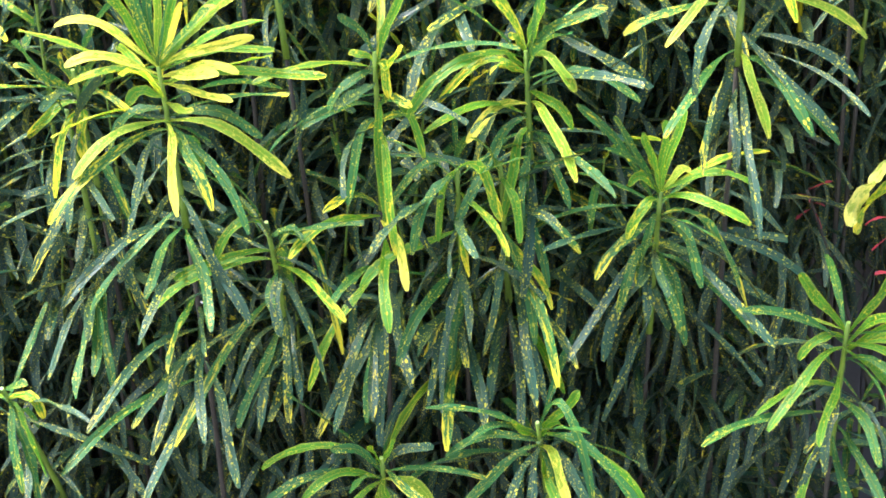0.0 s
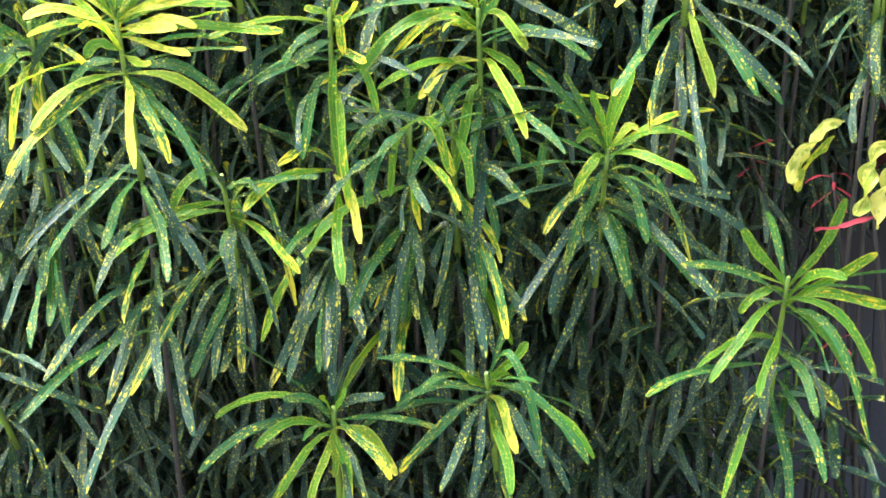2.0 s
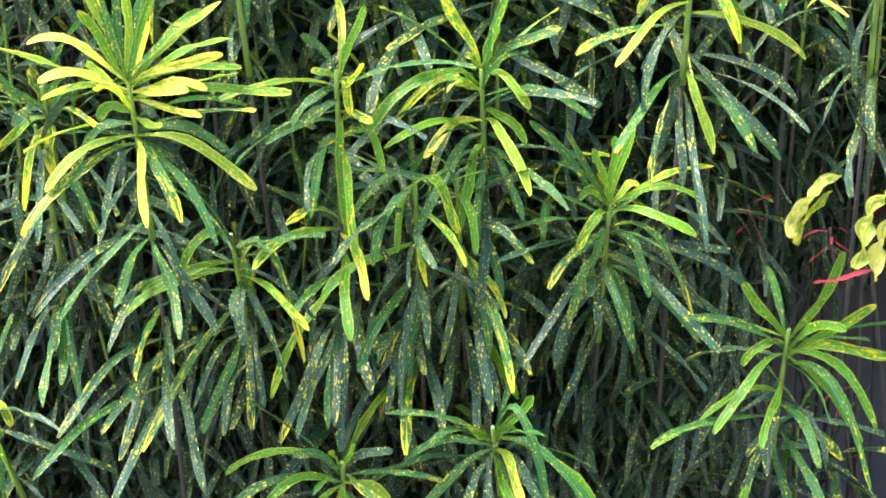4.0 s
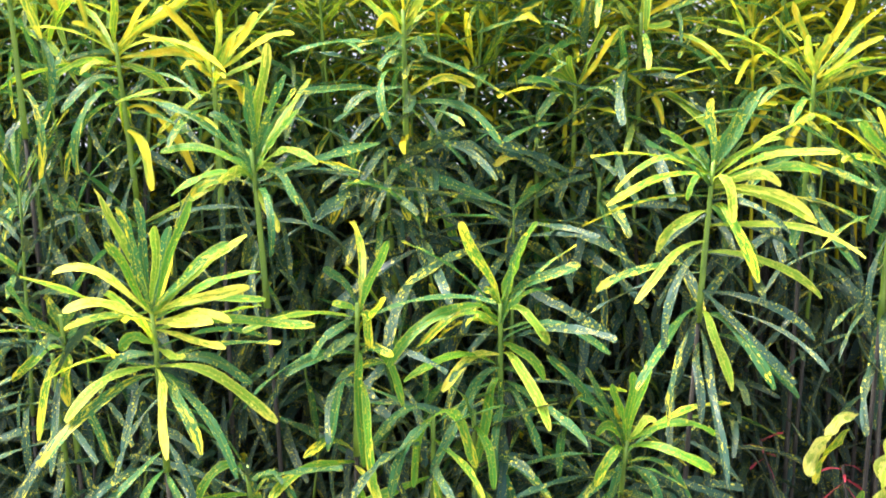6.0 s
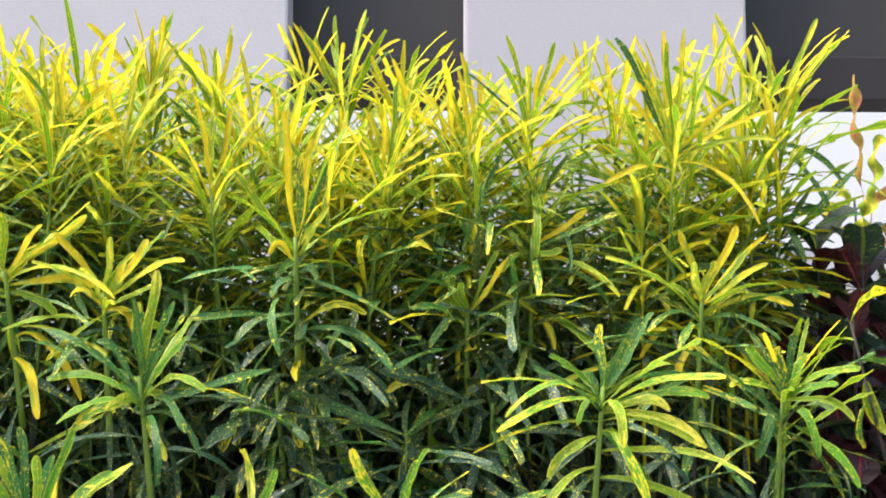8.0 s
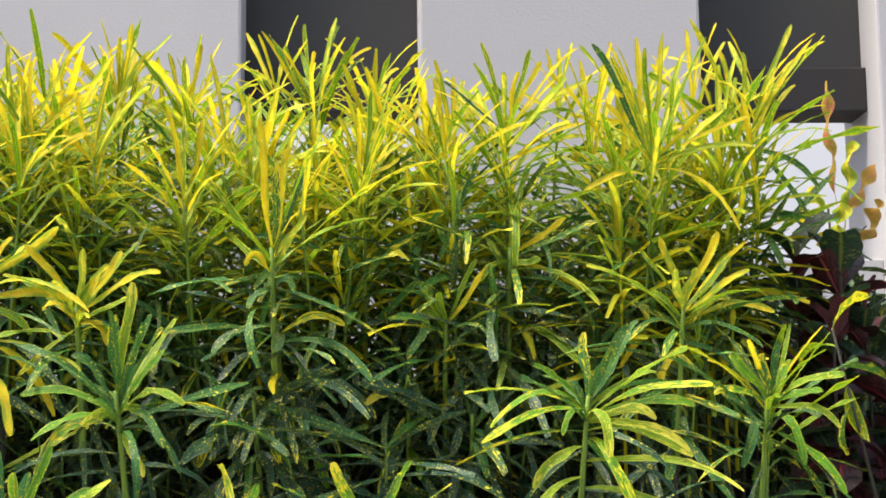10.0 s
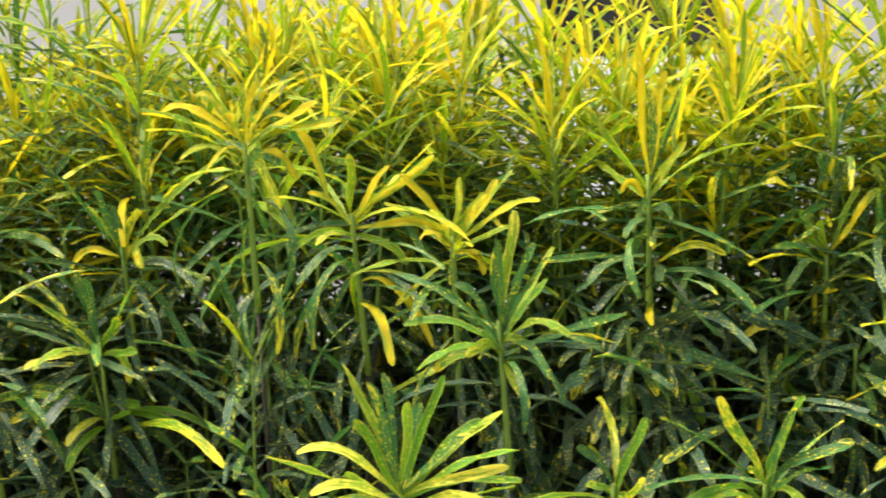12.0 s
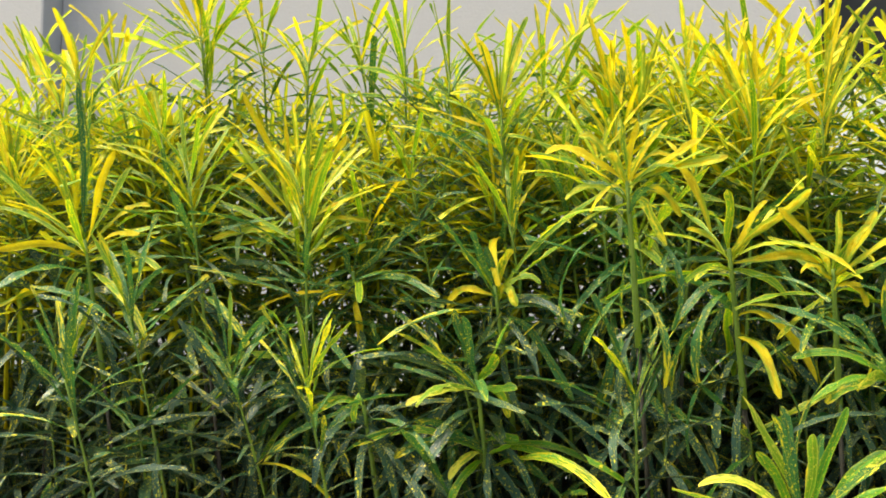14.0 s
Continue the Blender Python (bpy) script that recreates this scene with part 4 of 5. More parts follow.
MID_LEFT_LEAVES = [
    (0.004, -0.104, 0.130, 0.004, 3), (0.000, -0.069, 0.193, 0.010, 3), (0.013, 0.178, 0.036, 0.000, 3), (0.022, 0.118, -0.006, 0.010, 3),
    (0.000, 0.078, 0.075, 0.000, 3), (0.000, 0.054, 0.168, 0.000, 2), (0.000, 0.083, 0.121, -0.002, 3), (0.026, -0.107, -0.038, 0.013, 3),
    (0.013, -0.104, 0.079, 0.005, 3), (0.000, -0.025, 0.096, 0.000, 3), (0.000, 0.004, 0.150, 0.000, 3), (0.013, 0.105, 0.036, 0.002, 2),
    (0.030, -0.053, -0.049, 0.010, 2),
]
FAR_LEFT = (-1.482, 2.200, 1.673, 2.5)
FAR_LEFT_LEAVES = [
    (0.013, -0.153, 0.114, 0.004, 2), (0.014, -0.136, 0.057, 0.006, 2), (0.021, -0.115, -0.017, 0.011, 3), (0.013, 0.100, 0.061, 0.009, 3),
    (0.017, 0.111, -0.000, 0.009, 3), (0.004, 0.058, 0.136, 0.000, 3), (0.000, -0.014, 0.244, 0.000, 1), (0.003, 0.064, 0.207, 0.000, 1),
    (0.008, 0.073, 0.117, 0.000, 2), (0.004, -0.037, 0.151, 0.000, 2), (0.025, 0.155, -0.050, 0.011, 2), (0.038, -0.046, -0.112, 0.015, 2),
    (0.047, 0.144, -0.148, 0.019, 2),
]
LIME_MID = (0.081, 2.280, 1.578, 2.2)
LIME_MID_LEAVES = [
    (0.004, 0.043, 0.089, 0.000, 2), (0.005, 0.060, 0.079, 0.000, 3), (0.004, -0.047, 0.021, 0.006, 2), (0.000, -0.038, 0.063, 0.000, 2),
    (0.000, -0.012, 0.048, 0.000, 2), (0.043, 0.009, -0.051, -0.003, 3), (0.012, -0.054, -0.035, 0.012, 1), (0.012, 0.059, -0.015, 0.012, 1),
    (0.050, 0.037, -0.154, 0.023, 1),
]
TALL_MID = (0.174, 2.300, 1.686, 2.4)
TALL_MID_LEAVES = [
    (0.008, 0.058, 0.087, 0.000, 2), (0.012, 0.079, 0.041, 0.000, 3), (0.016, 0.119, 0.036, 0.000, 1), (0.024, 0.100, -0.061, 0.014, 3),
    (0.028, 0.119, -0.078, 0.016, 2), (0.008, -0.036, 0.030, 0.000, 2), (0.004, 0.017, 0.072, 0.000, 2), (0.016, 0.042, -0.015, -0.004, 2),
    (0.016, -0.056, -0.047, 0.005, 2), (0.118, 0.028, -0.151, 0.024, 3), (0.118, 0.087, -0.168, 0.028, 2),
]
TALL_MID_LOW = (0.096, 2.300, 1.726, 1.5)
TALL_MID_LOW_LEAVES = [
    (0.008, 0.034, 0.099, -0.002, 1), (0.008, 0.016, 0.069, 0.000, 1), (0.012, -0.036, 0.043, 0.000, 2), (0.016, -0.020, -0.047, 0.012, 1),
    (0.008, -0.005, 0.080, 0.000, 2),
]
SPECKLED_LEFT = (-0.656, 2.200, 1.436, 0.6)
SPECKLED_LEFT_LEAVES = [
    (0.019, 0.045, -0.083, 0.019, 0), (0.030, 0.108, -0.112, 0.023, 0), (0.019, -0.037, -0.076, 0.019, 0), (0.037, -0.073, -0.120, 0.015, 0),
    (0.007, 0.042, -0.038, 0.011, 1), (0.015, -0.043, -0.038, 0.011, 0), (0.060, 0.017, -0.148, 0.011, 0), (0.067, 0.072, -0.161, 0.019, 0),
    (0.022, 0.068, -0.045, 0.014, 0), (0.075, -0.031, -0.155, 0.011, 0),
]
SPECKLED_RIGHT = (-0.180, 2.220, 1.472, 0.6)
SPECKLED_RIGHT_LEAVES = [
    (0.015, -0.060, -0.044, 0.015, 0), (0.036, -0.030, -0.073, 0.015, 0), (0.051, -0.089, -0.075, 0.015, 0), (0.044, 0.070, -0.083, 0.023, 0),
    (0.029, 0.093, -0.072, 0.015, 0), (0.066, -0.009, -0.131, 0.008, 0), (0.066, 0.024, -0.118, 0.014, 0), (0.073, -0.049, -0.138, 0.015, 0),
    (0.007, 0.053, -0.036, 0.011, 1), (0.080, 0.064, -0.144, 0.015, 0), (0.036, 0.037, -0.073, 0.011, 0),
]
SPECKLED_FAR = (-1.048, 2.200, 1.436, 0.7)
SPECKLED_FAR_LEAVES = [
    (0.038, 0.050, -0.146, 0.026, 0), (0.038, -0.064, -0.160, 0.019, 0), (0.031, 0.122, -0.080, 0.015, 1), (0.023, 0.071, -0.038, 0.011, 0),
    (0.046, 0.009, -0.166, 0.011, 0), (0.023, -0.057, -0.062, 0.014, 1), (0.015, -0.142, -0.085, 0.015, 1), (0.054, 0.120, -0.157, 0.015, 0),
    (0.008, -0.086, -0.021, 0.008, 2), (0.000, -0.007, -0.040, 0.019, 2),
]
CORNER = (-0.681, 2.020, 0.863, 1.8)
CORNER_LEAVES = [
    (0.015, 0.057, -0.031, 0.012, 2), (0.026, 0.061, -0.105, 0.019, 2), (0.018, 0.039, -0.121, 0.014, 1), (0.011, -0.039, -0.061, 0.012, 2),
    (0.007, 0.041, 0.013, 0.003, 1), (0.030, 0.051, -0.140, 0.017, 1),
]
CROWN_A = (-0.411, 2.500, 1.951, 3.0)
CROWN_A_LEAVES = [
    (0.009, -0.101, 0.104, 0.007, 3), (0.004, -0.025, 0.071, 0.000, 3), (0.004, 0.031, 0.110, 0.000, 3), (0.009, 0.053, 0.082, 0.000, 3),
    (0.004, 0.010, 0.094, 0.000, 3), (0.013, 0.084, 0.047, 0.010, 3), (0.018, -0.079, 0.026, 0.007, 2), (0.009, -0.034, 0.075, 0.000, 2),
    (0.018, 0.050, -0.008, 0.010, 3),
]
CROWN_B = (-0.499, 2.300, 1.850, 3.0)
CROWN_B_LEAVES = [
    (0.004, -0.002, 0.117, 0.000, 3), (0.000, 0.050, 0.104, 0.002, 3), (0.008, -0.044, 0.024, 0.006, 3), (0.004, 0.064, 0.071, 0.002, 3),
    (0.006, 0.097, 0.060, 0.005, 3), (0.006, -0.060, 0.087, 0.002, 2), (0.002, -0.022, 0.100, 0.000, 3), (0.016, 0.061, -0.011, 0.009, 3),
    (0.016, -0.058, -0.024, 0.009, 2),
]
CROWN_C = (-0.302, 2.450, 1.896, 3.0)
CROWN_C_LEAVES = [
    (0.004, -0.024, 0.115, 0.000, 3), (0.004, 0.027, 0.124, -0.003, 3), (0.009, 0.103, 0.091, 0.004, 3), (0.009, -0.056, 0.080, 0.021, 3),
    (0.004, 0.052, 0.088, 0.000, 3), (0.009, -0.059, 0.031, 0.013, 2), (0.004, 0.001, 0.112, 0.000, 2), (0.013, 0.069, 0.033, 0.008, 3),
]
CROWN_D = (-0.118, 2.550, 1.955, 3.0)
CROWN_D_LEAVES = [
    (0.005, -0.075, 0.121, -0.003, 3), (0.000, -0.057, 0.098, 0.000, 3), (0.000, -0.035, 0.086, 0.000, 2), (0.000, -0.007, 0.144, 0.000, 2),
    (0.000, 0.049, 0.117, -0.003, 1), (0.005, 0.098, 0.094, 0.009, 3), (0.005, 0.079, 0.072, 0.000, 1), (0.000, 0.007, 0.083, 0.000, 3),
    (0.009, -0.119, 0.068, 0.005, 2), (0.009, 0.066, 0.031, 0.007, 3), (0.000, 0.031, 0.065, 0.000, 3),
]
CROWN_E = (-0.030, 2.300, 1.790, 3.0)
CROWN_E_LEAVES = [
    (0.004, -0.010, 0.080, 0.000, 3), (0.000, 0.012, 0.124, 0.000, 2), (0.002, 0.040, 0.133, -0.002, 3), (0.006, 0.062, 0.056, 0.006, 3),
    (0.004, 0.049, 0.021, 0.000, 3), (0.004, -0.037, 0.084, 0.000, 3), (0.002, 0.024, 0.088, 0.000, 2), (0.008, -0.051, 0.026, 0.008, 2),
]
CROWN_F = (0.177, 2.350, 1.870, 3.0)
CROWN_F_LEAVES = [
    (0.004, -0.036, 0.126, 0.002, 2), (0.000, 0.035, 0.119, 0.000, 2), (0.004, 0.097, 0.111, 0.004, 3), (0.004, 0.086, 0.090, 0.002, 3),
    (0.008, -0.095, 0.064, -0.002, 1), (0.000, -0.007, 0.087, 0.000, 3), (0.008, 0.119, 0.074, 0.006, 3), (0.004, 0.013, 0.084, 0.000, 3),
    (0.012, -0.065, 0.013, 0.008, 2), (0.002, 0.047, 0.096, 0.000, 3), (0.008, 0.093, 0.029, 0.006, 2),
]
CROWN_G = (0.371, 2.250, 1.800, 3.0)
CROWN_G_LEAVES = [
    (0.000, -0.081, 0.179, 0.003, 1), (0.000, -0.057, 0.156, 0.000, 2), (0.000, -0.017, 0.147, 0.000, 2), (0.000, 0.055, 0.174, 0.000, 3),
    (0.000, 0.009, 0.168, 0.000, 3), (0.006, 0.132, 0.062, 0.005, 3), (0.009, 0.143, 0.033, 0.008, 3), (0.000, 0.078, 0.078, 0.000, 3),
    (0.004, -0.062, 0.084, 0.003, 3), (0.000, 0.071, 0.166, 0.000, 2), (0.020, -0.101, -0.043, 0.012, 3), (0.000, -0.025, 0.117, 0.000, 3),
    (0.012, 0.105, -0.097, 0.027, 3),
]
CROWN_H = (0.544, 2.400, 1.865, 3.0)
CROWN_H_LEAVES = [
    (0.000, 0.069, 0.182, 0.008, 3), (0.004, 0.092, 0.143, 0.008, 3), (0.003, 0.030, 0.087, 0.000, 3), (0.000, -0.039, 0.137, 0.002, 3),
    (0.000, -0.099, 0.159, 0.000, 2), (0.008, 0.110, 0.049, 0.010, 3), (0.000, -0.007, 0.140, 0.000, 3), (0.013, 0.109, 0.000, 0.012, 2),
    (0.004, 0.075, 0.090, 0.002, 2), (0.021, 0.093, -0.078, 0.021, 1), (0.025, 0.071, -0.121, 0.021, 1),
]
CROWN_I = (-0.183, 2.350, 1.783, 3.0)
CROWN_I_LEAVES = [
    (0.004, -0.014, 0.146, 0.000, 3), (0.000, 0.004, 0.103, 0.000, 3), (0.002, 0.044, 0.107, 0.004, 3), (0.004, -0.050, 0.088, 0.002, 3),
    (0.002, 0.025, 0.074, 0.000, 3), (0.008, -0.036, 0.031, 0.006, 3), (0.004, 0.060, 0.049, 0.003, 2),
]
CROWN_J = (-0.282, 2.300, 1.750, 3.0)
CROWN_J_LEAVES = [
    (0.004, 0.027, 0.123, 0.000, 3), (0.004, 0.067, 0.103, 0.004, 3), (0.004, -0.008, 0.084, 0.000, 3), (0.008, -0.060, 0.033, 0.006, 2),
    (0.004, 0.018, 0.051, 0.000, 3), (0.012, 0.052, -0.002, 0.009, 3),
]
CROWN_K = (-1.411, 2.450, 2.042, 3.0)
CROWN_K_LEAVES = [
    (0.005, -0.097, 0.060, -0.003, 1), (0.000, -0.049, 0.103, 0.000, 3), (0.000, -0.003, 0.098, 0.000, 3), (0.003, 0.040, 0.100, 0.000, 3),
    (0.000, 0.027, 0.104, 0.000, 3), (0.010, 0.103, 0.030, 0.007, 3), (0.010, -0.065, 0.009, 0.007, 2),
]
CROWN_L = (-1.551, 2.300, 1.945, 3.0)
CROWN_L_LEAVES = [
    (0.005, 0.065, 0.108, 0.005, 3), (0.000, -0.010, 0.081, 0.000, 3), (0.005, -0.048, 0.050, 0.002, 3), (0.002, 0.009, 0.074, 0.000, 2),
    (0.009, -0.064, -0.011, 0.008, 2), (0.009, 0.097, 0.016, 0.008, 2),
]
CROWN_M = (-0.871, 2.300, 1.874, 3.0)
CROWN_M_LEAVES = [
    (0.003, 0.020, 0.112, 0.000, 3), (0.004, 0.073, 0.071, 0.002, 3), (0.003, -0.020, 0.088, 0.002, 3), (0.000, 0.037, 0.132, 0.000, 2),
    (0.008, -0.059, 0.018, 0.008, 3), (0.008, 0.066, 0.014, 0.008, 3), (0.003, -0.042, 0.066, 0.004, 3), (0.004, -0.000, 0.064, 0.000, 2),
]
CROWN_N = (-0.675, 2.350, 1.853, 3.0)
CROWN_N_LEAVES = [
    (0.004, 0.034, 0.132, -0.002, 3), (0.004, 0.080, 0.103, 0.008, 3), (0.000, -0.016, 0.130, 0.000, 3), (0.008, -0.021, 0.036, 0.014, 3),
    (0.004, 0.055, 0.064, 0.002, 2), (0.000, 0.013, 0.096, 0.000, 3), (0.008, -0.057, 0.071, 0.004, 3),
]
CROWN_O = (-0.536, 2.350, 1.854, 3.0)
CROWN_O_LEAVES = [
    (0.004, -0.008, 0.141, 0.000, 3), (0.004, 0.036, 0.101, 0.000, 3), (0.004, -0.026, 0.091, 0.000, 3), (0.008, -0.048, 0.054, 0.004, 3),
    (0.008, 0.084, 0.066, 0.012, 3), (0.004, 0.016, 0.086, 0.000, 2), (0.012, 0.065, 0.021, 0.008, 3),
]
CROWN_P = (-0.412, 2.300, 1.820, 3.0)
CROWN_P_LEAVES = [
    (0.004, 0.078, 0.158, 0.009, 3), (0.004, 0.031, 0.136, 0.016, 3), (0.008, 0.087, 0.099, 0.012, 3), (0.002, 0.015, 0.123, 0.000, 3),
    (0.004, -0.023, 0.088, 0.002, 3), (0.012, -0.041, 0.032, 0.008, 3), (0.008, 0.059, 0.060, 0.004, 3),
]
rng = random.Random(7)
WORDS = {0: "old croton shoot with dark green yellow-flecked drooping leaves", 1: "croton shoot with green yellow-spotted strap leaves",
         2: "young croton shoot with lime green strap leaves", 3: "croton shoot topped with golden yellow strap leaves"}


def word(stage):
    return WORDS[min(max(int(stage + 0.5), 0), 3)]


for x, y, z, length, stage in FACE:
    croton(x, y + 0.16, z, length * 1.05, stage - 0.6, rng, word(stage), 12)
for x, y, z, length, stage in SHADE:
    croton(x, y + 0.16, z, length * 1.05, stage - 0.3, rng, word(stage), 13, "droop")
for x, y, z, length, stage in CROWN + CROWN_END + CROWN_LEFT + CROWN_BACK + CROWN_MORE:
    stage -= 0.15 if x < -0.6 else 0
    croton(x, y, z, length * (1.0 if y < 2.12 else 0.88), stage, rng, word(stage), 40, "brush")

SHOOTS = [
    ((ROSETTE, ROSETTE_LEAVES), (ROSETTE_LOW, ROSETTE_LOW_LEAVES), (ROSETTE_MORE, ROSETTE_MORE_LEAVES)),
    ((TIERED, TIERED_LEAVES), (TIERED_LOW, TIERED_LOW_LEAVES)),
    ((LOW_TIER, LOW_TIER_LEAVES), (LOW_TIER_LOW, LOW_TIER_LOW_LEAVES)),
    ((ARMS, ARMS_LEAVES), (ARMS_LOW, ARMS_LOW_LEAVES)),
    ((CURLED, CURLED_LEAVES), (CURLED_LOW, CURLED_LOW_LEAVES)),
    ((FACING, FACING_LEAVES),),
    ((HANGING, HANGING_LEAVES),),
    ((ELBOW, ELBOW_LEAVES),),
    ((EDGE, EDGE_LEAVES),),
    ((EDGE_LOW, EDGE_LOW_LEAVES),),
    ((BASE_A, BASE_A_LEAVES),),
    ((BASE_B, BASE_B_LEAVES),),
    ((END_TIER, END_TIER_LEAVES),),
    ((FAN, FAN_LEAVES),),
    ((LAST_TIER, LAST_TIER_LEAVES),),
    ((SPEAR, SPEAR_LEAVES), (SPEAR_LOW, SPEAR_LOW_LEAVES)),
    ((SPECKLED, SPECKLED_LEAVES),),
    ((SPECKLED_LOW, SPECKLED_LOW_LEAVES),),
    ((DARK_ARCH, DARK_ARCH_LEAVES),),
    ((DARK_ARCH_LOW, DARK_ARCH_LOW_LEAVES),),
    ((LIME_TIER, LIME_TIER_LEAVES),),
    ((GOLD_TIER, GOLD_TIER_LEAVES),),
    ((ARCH, ARCH_LEAVES),),
    ((ORANGE, ORANGE_LEAVES),),
    ((SPIDER, SPIDER_LEAVES), (SPIDER_LOW, SPIDER_LOW_LEAVES)),
    ((SPIDER_BACK, SPIDER_BACK_LEAVES),),
    ((GREEN_LEFT, GREEN_LEFT_LEAVES),),
    ((GREEN_LEFT_LOW, GREEN_LEFT_LOW_LEAVES),),
    ((MID_LEFT, MID_LEFT_LEAVES),),
    ((FAR_LEFT, FAR_LEFT_LEAVES),),
    ((LIME_MID, LIME_MID_LEAVES),),
    ((TALL_MID, TALL_MID_LEAVES),),
    ((TALL_MID_LOW, TALL_MID_LOW_LEAVES),),
    ((SPECKLED_LEFT, SPECKLED_LEFT_LEAVES),),
    ((SPECKLED_RIGHT, SPECKLED_RIGHT_LEAVES),),
    ((SPECKLED_FAR, SPECKLED_FAR_LEAVES),),
    ((CORNER, CORNER_LEAVES),),
    ((CROWN_A, CROWN_A_LEAVES),),
    ((CROWN_B, CROWN_B_LEAVES),),
    ((CROWN_C, CROWN_C_LEAVES),),
    ((CROWN_D, CROWN_D_LEAVES),),
    ((CROWN_E, CROWN_E_LEAVES),),
    ((CROWN_F, CROWN_F_LEAVES),),
    ((CROWN_G, CROWN_G_LEAVES),),
    ((CROWN_H, CROWN_H_LEAVES),),
    ((CROWN_I, CROWN_I_LEAVES),),
    ((CROWN_J, CROWN_J_LEAVES),),
    ((CROWN_K, CROWN_K_LEAVES),),
    ((CROWN_L, CROWN_L_LEAVES),),
    ((CROWN_M, CROWN_M_LEAVES),),
    ((CROWN_N, CROWN_N_LEAVES),),
    ((CROWN_O, CROWN_O_LEAVES),),
    ((CROWN_P, CROWN_P_LEAVES),),
]
for tiers in SHOOTS:
    x, y, z, stage = tiers[0][0]
    croton(x, y, z, 0.15, stage, rng, word(stage), 30 if z > 1.7 else 18 if z > 1.45 else 14, "brush" if z > 1.7 else "rosette", bold=tiers)

# shoots between and behind them
for n in range(34):
    x, y = rng.uniform(-1.75, 0.5), rng.uniform(2.2, 2.7)
    z = rng.uniform(1.48, 1.78) + 0.4 * (y - 2.2)
    stage = 0.7 + 2.5 * max(0, min(1, (z - 1.45) / 0.35)) + rng.uniform(-0.4, 0.3)
    croton(x, y, z, rng.uniform(0.13, 0.165), stage, rng, word(stage), 36, "brush")
for n in range(54):
    x, y, z = rng.uniform(-1.6, 0.27), rng.uniform(2.2, 2.4), rng.uniform(0.6, 1.15)
    if n >= 22:
        y, z = rng.uniform(2.2, 2.4), rng.uniform(1.22, 1.64)
    stage = rng.uniform(0.0, 1.2) if n < 22 else rng.uniform(0.0, 1.1)
    croton(x, y, z, rng.uniform(0.15, 0.19), stage, rng, word(stage), 14 if n < 22 else 20, "droop")

# inner leaves, past counting; the shade between shoots is put into their dark green
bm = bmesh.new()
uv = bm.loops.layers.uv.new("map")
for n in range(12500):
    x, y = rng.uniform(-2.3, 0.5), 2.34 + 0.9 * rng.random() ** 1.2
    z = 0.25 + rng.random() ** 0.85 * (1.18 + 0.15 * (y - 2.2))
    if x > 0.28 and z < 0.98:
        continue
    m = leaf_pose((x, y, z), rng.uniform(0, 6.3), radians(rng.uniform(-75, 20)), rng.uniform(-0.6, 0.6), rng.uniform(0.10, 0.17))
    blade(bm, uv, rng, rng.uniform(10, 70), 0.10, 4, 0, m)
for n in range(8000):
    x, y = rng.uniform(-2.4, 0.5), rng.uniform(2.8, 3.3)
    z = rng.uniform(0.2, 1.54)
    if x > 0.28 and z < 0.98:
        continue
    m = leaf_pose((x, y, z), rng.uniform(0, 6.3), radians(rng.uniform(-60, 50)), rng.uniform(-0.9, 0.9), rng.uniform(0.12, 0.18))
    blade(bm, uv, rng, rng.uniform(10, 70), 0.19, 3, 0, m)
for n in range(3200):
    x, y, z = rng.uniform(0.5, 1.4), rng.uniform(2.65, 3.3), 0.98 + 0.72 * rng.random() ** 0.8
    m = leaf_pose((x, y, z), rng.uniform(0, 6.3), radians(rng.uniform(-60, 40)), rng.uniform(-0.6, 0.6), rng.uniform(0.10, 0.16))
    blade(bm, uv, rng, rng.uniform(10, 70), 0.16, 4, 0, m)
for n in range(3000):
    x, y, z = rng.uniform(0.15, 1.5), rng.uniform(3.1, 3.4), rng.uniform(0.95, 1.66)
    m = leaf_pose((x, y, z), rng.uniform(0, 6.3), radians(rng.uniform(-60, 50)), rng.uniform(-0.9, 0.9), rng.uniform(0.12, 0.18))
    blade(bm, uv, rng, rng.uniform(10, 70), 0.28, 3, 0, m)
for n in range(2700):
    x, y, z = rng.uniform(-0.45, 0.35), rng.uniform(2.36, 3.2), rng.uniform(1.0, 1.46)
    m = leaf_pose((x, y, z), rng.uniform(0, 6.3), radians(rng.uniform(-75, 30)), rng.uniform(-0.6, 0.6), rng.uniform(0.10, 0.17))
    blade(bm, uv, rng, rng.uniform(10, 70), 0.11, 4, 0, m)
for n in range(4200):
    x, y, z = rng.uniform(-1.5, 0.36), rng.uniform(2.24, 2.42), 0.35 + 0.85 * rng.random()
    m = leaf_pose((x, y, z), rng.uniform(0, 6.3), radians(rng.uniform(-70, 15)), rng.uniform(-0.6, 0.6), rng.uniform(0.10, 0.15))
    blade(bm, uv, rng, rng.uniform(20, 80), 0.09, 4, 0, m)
tagged(finish("inner_leaves", bm, LEAF_SHADED), "leaves deep inside the hedge, their green darkened for the shade there", "foliage", kind="stuff")

bm = bmesh.new()
uv = bm.loops.layers.uv.new("map")
for n in range(5600):
    x, y = rng.uniform(-2.3, 0.56), rng.uniform(2.35, 2.9)
    z = rng.uniform(1.4, 1.78 + 0.18 * (y - 2.3) + (0.07 if x < -0.6 else 0))
    m = leaf_pose((x, y, z), rng.uniform(0, 6.3), radians(rng.uniform(-35, 60)), rng.uniform(-0.6, 0.6), rng.uniform(0.11, 0.17))
    blade(bm, uv, rng, rng.uniform(10, 70), 0.062, 4, 0, m)
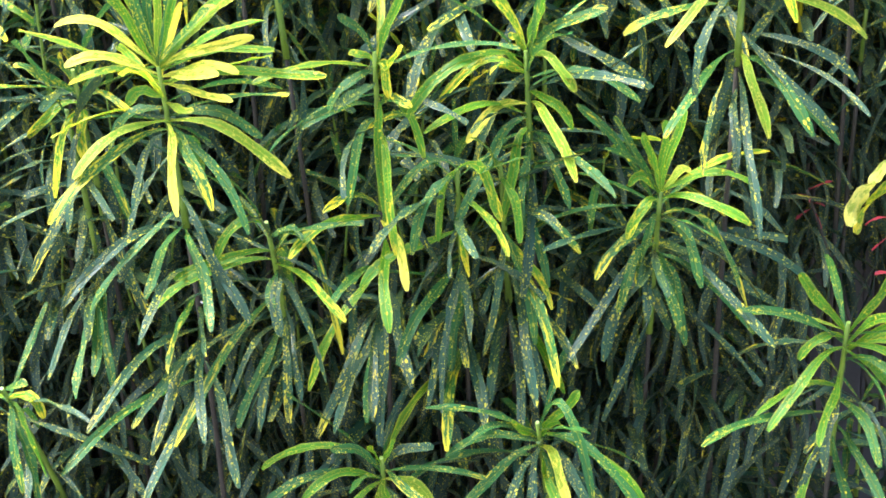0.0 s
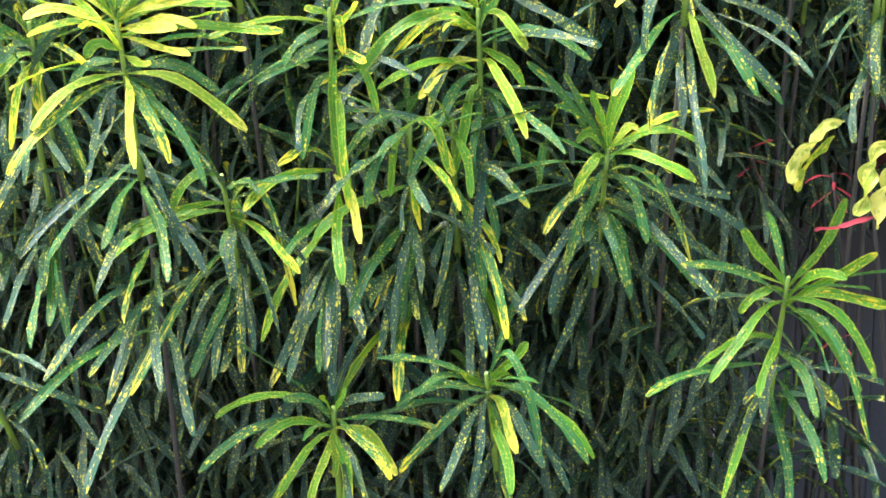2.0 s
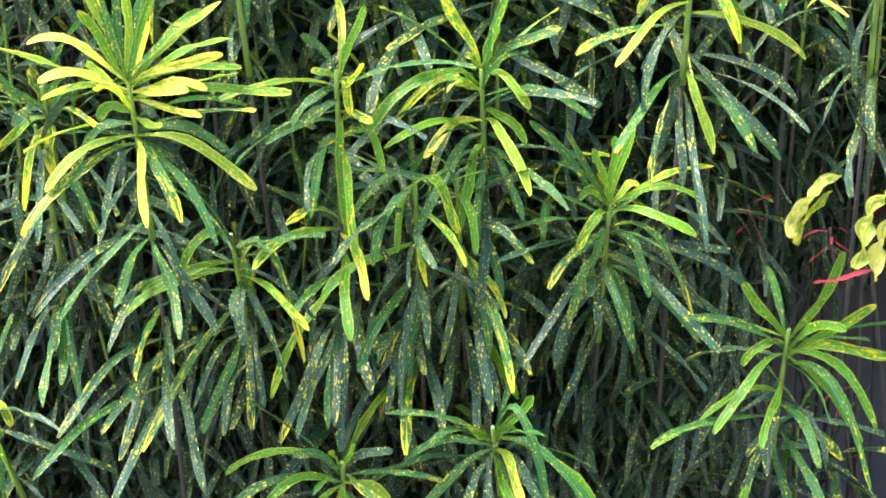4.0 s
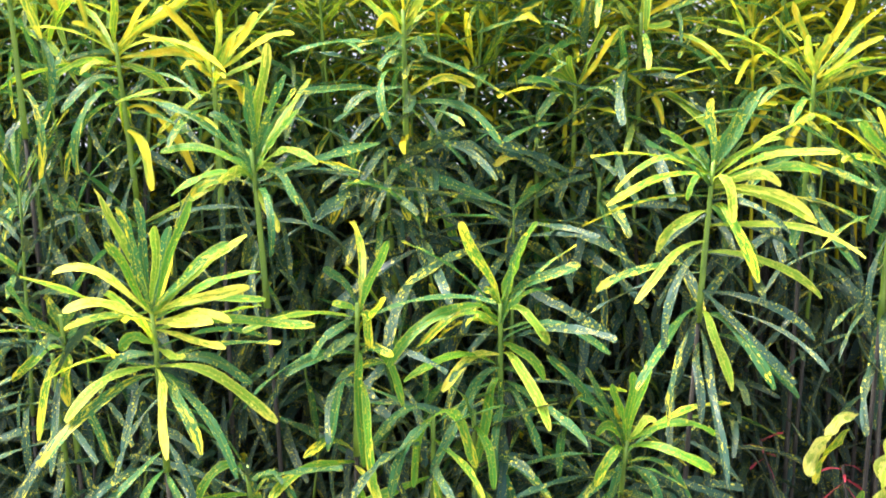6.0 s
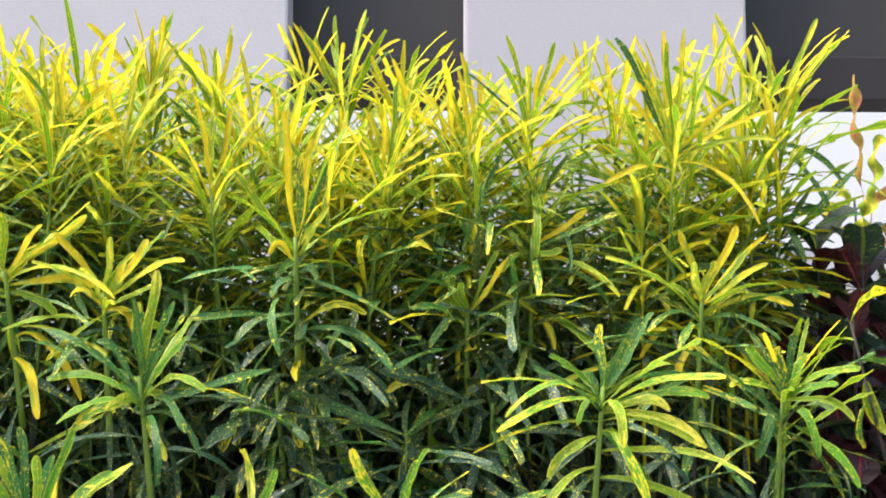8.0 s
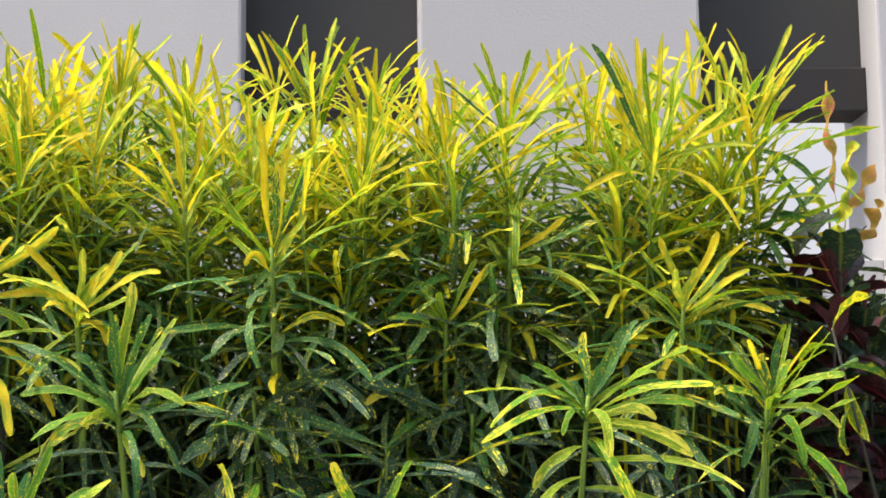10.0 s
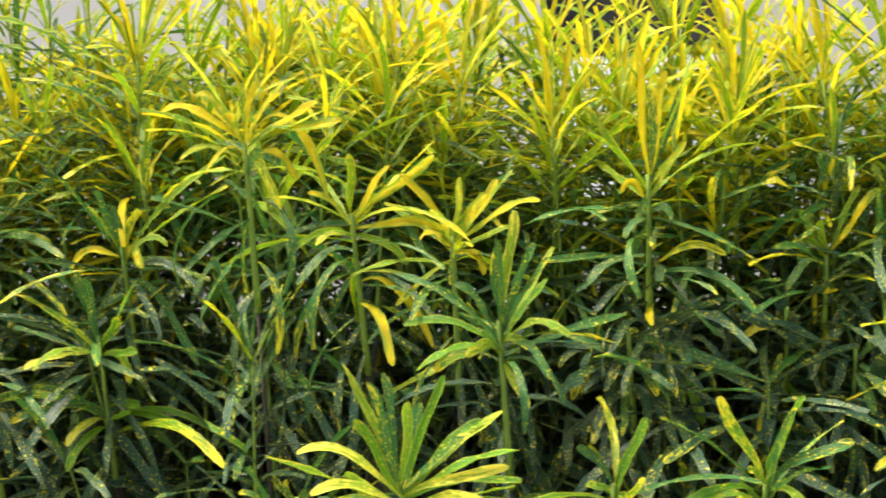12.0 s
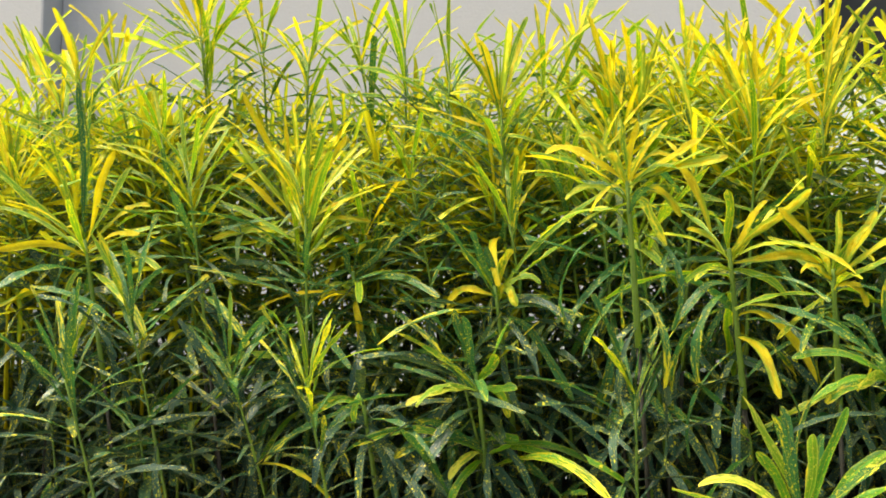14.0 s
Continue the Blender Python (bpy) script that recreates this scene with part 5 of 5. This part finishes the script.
tagged(finish("back_leaves", bm, LEAF_BACK), "green and lime leaves crowding the back of the hedge", "foliage", kind="stuff")

# tops of the shoots in the back rows, leaf on leaf
bm = bmesh.new()
uv = bm.loops.layers.uv.new("map")
for k in range(130):
    x, y = rng.uniform(-2.15, -0.42), rng.uniform(2.32, 2.85)
    if k >= 105:
        x, y = rng.uniform(-0.45, 0.52), rng.uniform(2.3, 2.65)
    z = rng.uniform(1.66, 1.84) + 0.32 * (y - 2.3)
    spin = rng.uniform(0, 6.3)
    tube(bm, [Vector((x, y, z - 0.4)), Vector((x, y, z))], [0.003, 0.0012], 4)
    for n in range(44):
        f = n / 44
        m = leaf_pose((x, y, z - 0.20 * f ** 1.3), spin + 2.4 * n + rng.uniform(-0.3, 0.3), radians(82 - 95 * f ** 0.8 + rng.uniform(-22, 22)),
                      rng.uniform(-0.7, 0.7), rng.uniform(0.10, 0.16))
        blade(bm, uv, rng, rng.uniform(8, 60), 0.060, 5, rng.uniform(-40, 40), m)
tagged(finish("crown_leaves", bm, LEAF_CROWN), "lime and golden leaves crowding the top of the hedge", "foliage", kind="stuff")

# ---- the shrubs beside the hedge ----


def ribbons(name, label, foot, crook, leaves, rng):
    """A shrub of curling ribbon leaves: a bowed stem from foot to crook, and leaves of (root, end, rise, width, turns, material)."""
    plant = tagged(new(name), label, "shrub")
    plant.location = foot
    way = Vector(crook) - Vector(foot)
    bm = bmesh.new()
    tube(bm, [Vector((way.x * (k / 9) ** 1.7, way.y * (k / 9) ** 1.7, way.z * k / 9)) for k in range(10)], [0.006 - 0.004 * k / 9 for k in range(10)])
    finish("stem", bm, BARK, plant)
    for root, end, sag, width, turns, mat in leaves:
        bm = bmesh.new()
        strap(bm, bm.loops.layers.uv.new("map"), rng, Vector(root) - Vector(foot), Vector(end) - Vector(foot), sag, width, turns)
        finish("leaf", bm, mat, plant)
    return plant


LIMY = leaf_material("leaf_curly", (0.30, 0.50, 0.03), (0.46, 0.58, 0.05), (0.82, 0.80, 0.16), 0.3, 0.45, 0.3, 0.30, 0.38, edge=0.3)
ribbons("curly_croton", "curly croton with twisted yellow-green ribbon leaves", (0.62, 2.45, 0), (0.47, 2.08, 1.08),
        [((0.436, 2.08, 1.150), (0.368, 2.05, 1.072), 0.012, 0.023, 0.75, LIMY), ((0.425, 2.08, 1.125), (0.374, 2.05, 1.064), 0.010, 0.015, 0.6, LEAF[2]),
         ((0.492, 2.06, 1.128), (0.446, 2.03, 1.036), 0.016, 0.026, 1.6, LIMY), ((0.50, 2.06, 1.10), (0.470, 2.03, 1.02), 0.01, 0.022, 1.2, LIMY),
         ((0.50, 2.04, 1.09), (0.53, 2.0, 1.0), 0.02, 0.024, 1.4, LIMY), ((0.475, 2.05, 1.036), (0.397, 2.03, 1.017), -0.006, 0.010, 0.4, CRIMSON)], rng)
ribbons("amber_croton", "croton with twisted amber and yellow ribbon leaves", (0.80, 2.75, 0), (0.72, 2.62, 1.80),
        [((0.735, 2.62, 1.80), (0.712, 2.58, 1.998), 0.0, 0.020, 1.7, AMBER), ((0.74, 2.6, 1.78), (0.752, 2.58, 1.90), 0.0, 0.024, 1.3, LEAF[3]),
         ((0.715, 2.62, 1.77), (0.680, 2.58, 1.825), 0.006, 0.024, 1.2, LEAF[3]), ((0.70, 2.62, 1.74), (0.672, 2.58, 1.785), 0.01, 0.026, 0.9, LEAF[3]),
         ((0.74, 2.62, 1.76), (0.790, 2.58, 1.86), 0.01, 0.024, 1.3, AMBER), ((0.73, 2.62, 1.70), (0.728, 2.58, 1.80), 0.0, 0.03, 1.5, LEAF[3]),
         ((0.76, 2.62, 1.72), (0.80, 2.58, 1.80), 0.0, 0.03, 1.5, AMBER), ((0.72, 2.62, 1.68), (0.69, 2.58, 1.75), 0.01, 0.026, 1.0, LEAF[3])], rng)
CURLY = leaf_meshes([LEAF[2], LEAF[2], LEAF[1]], 0.30, 80, (20, 60), "leaf")
OVATE = leaf_meshes([MAROON, DEEP], 0.55, 14, (20, 55), "leaf")
RED = leaf_meshes([CRIMSON], 0.13, 60, (10, 50), "leaf")
leafy("curly_croton", "curly croton with twisted yellow-green leaves", (0.60, 2.2, 1.56), (0.9, 2.5, 0), CURLY, 0.08, 5, 0.10, rng, (50, -60))
for tip in ((0.60, 2.38, 1.68), (0.66, 2.36, 1.67), (0.63, 2.30, 1.58), (0.64, 2.5, 1.63), (0.72, 2.45, 1.60), (0.80, 2.5, 1.56), (0.66, 2.4, 1.47), (0.78, 2.4, 1.42), (0.6, 2.45, 1.3), (0.75, 2.4, 1.25)):
    leafy("maroon_croton", "broad-leaved croton with dark maroon glossy leaves", tip, (tip[0] + 0.1, 2.7, 0), OVATE, 0.082, 20, 0.24, rng, (70, -40))
for tip in ((0.345, 2.3, 1.085), (0.456, 2.28, 1.055), (0.48, 2.3, 0.82)):
    leafy("red_leaved_shrub", "shrub with thin crimson drooping leaves", tip, (0.6, 2.6, 0), RED, 0.035, 6, 0.03, rng, (20, -50))
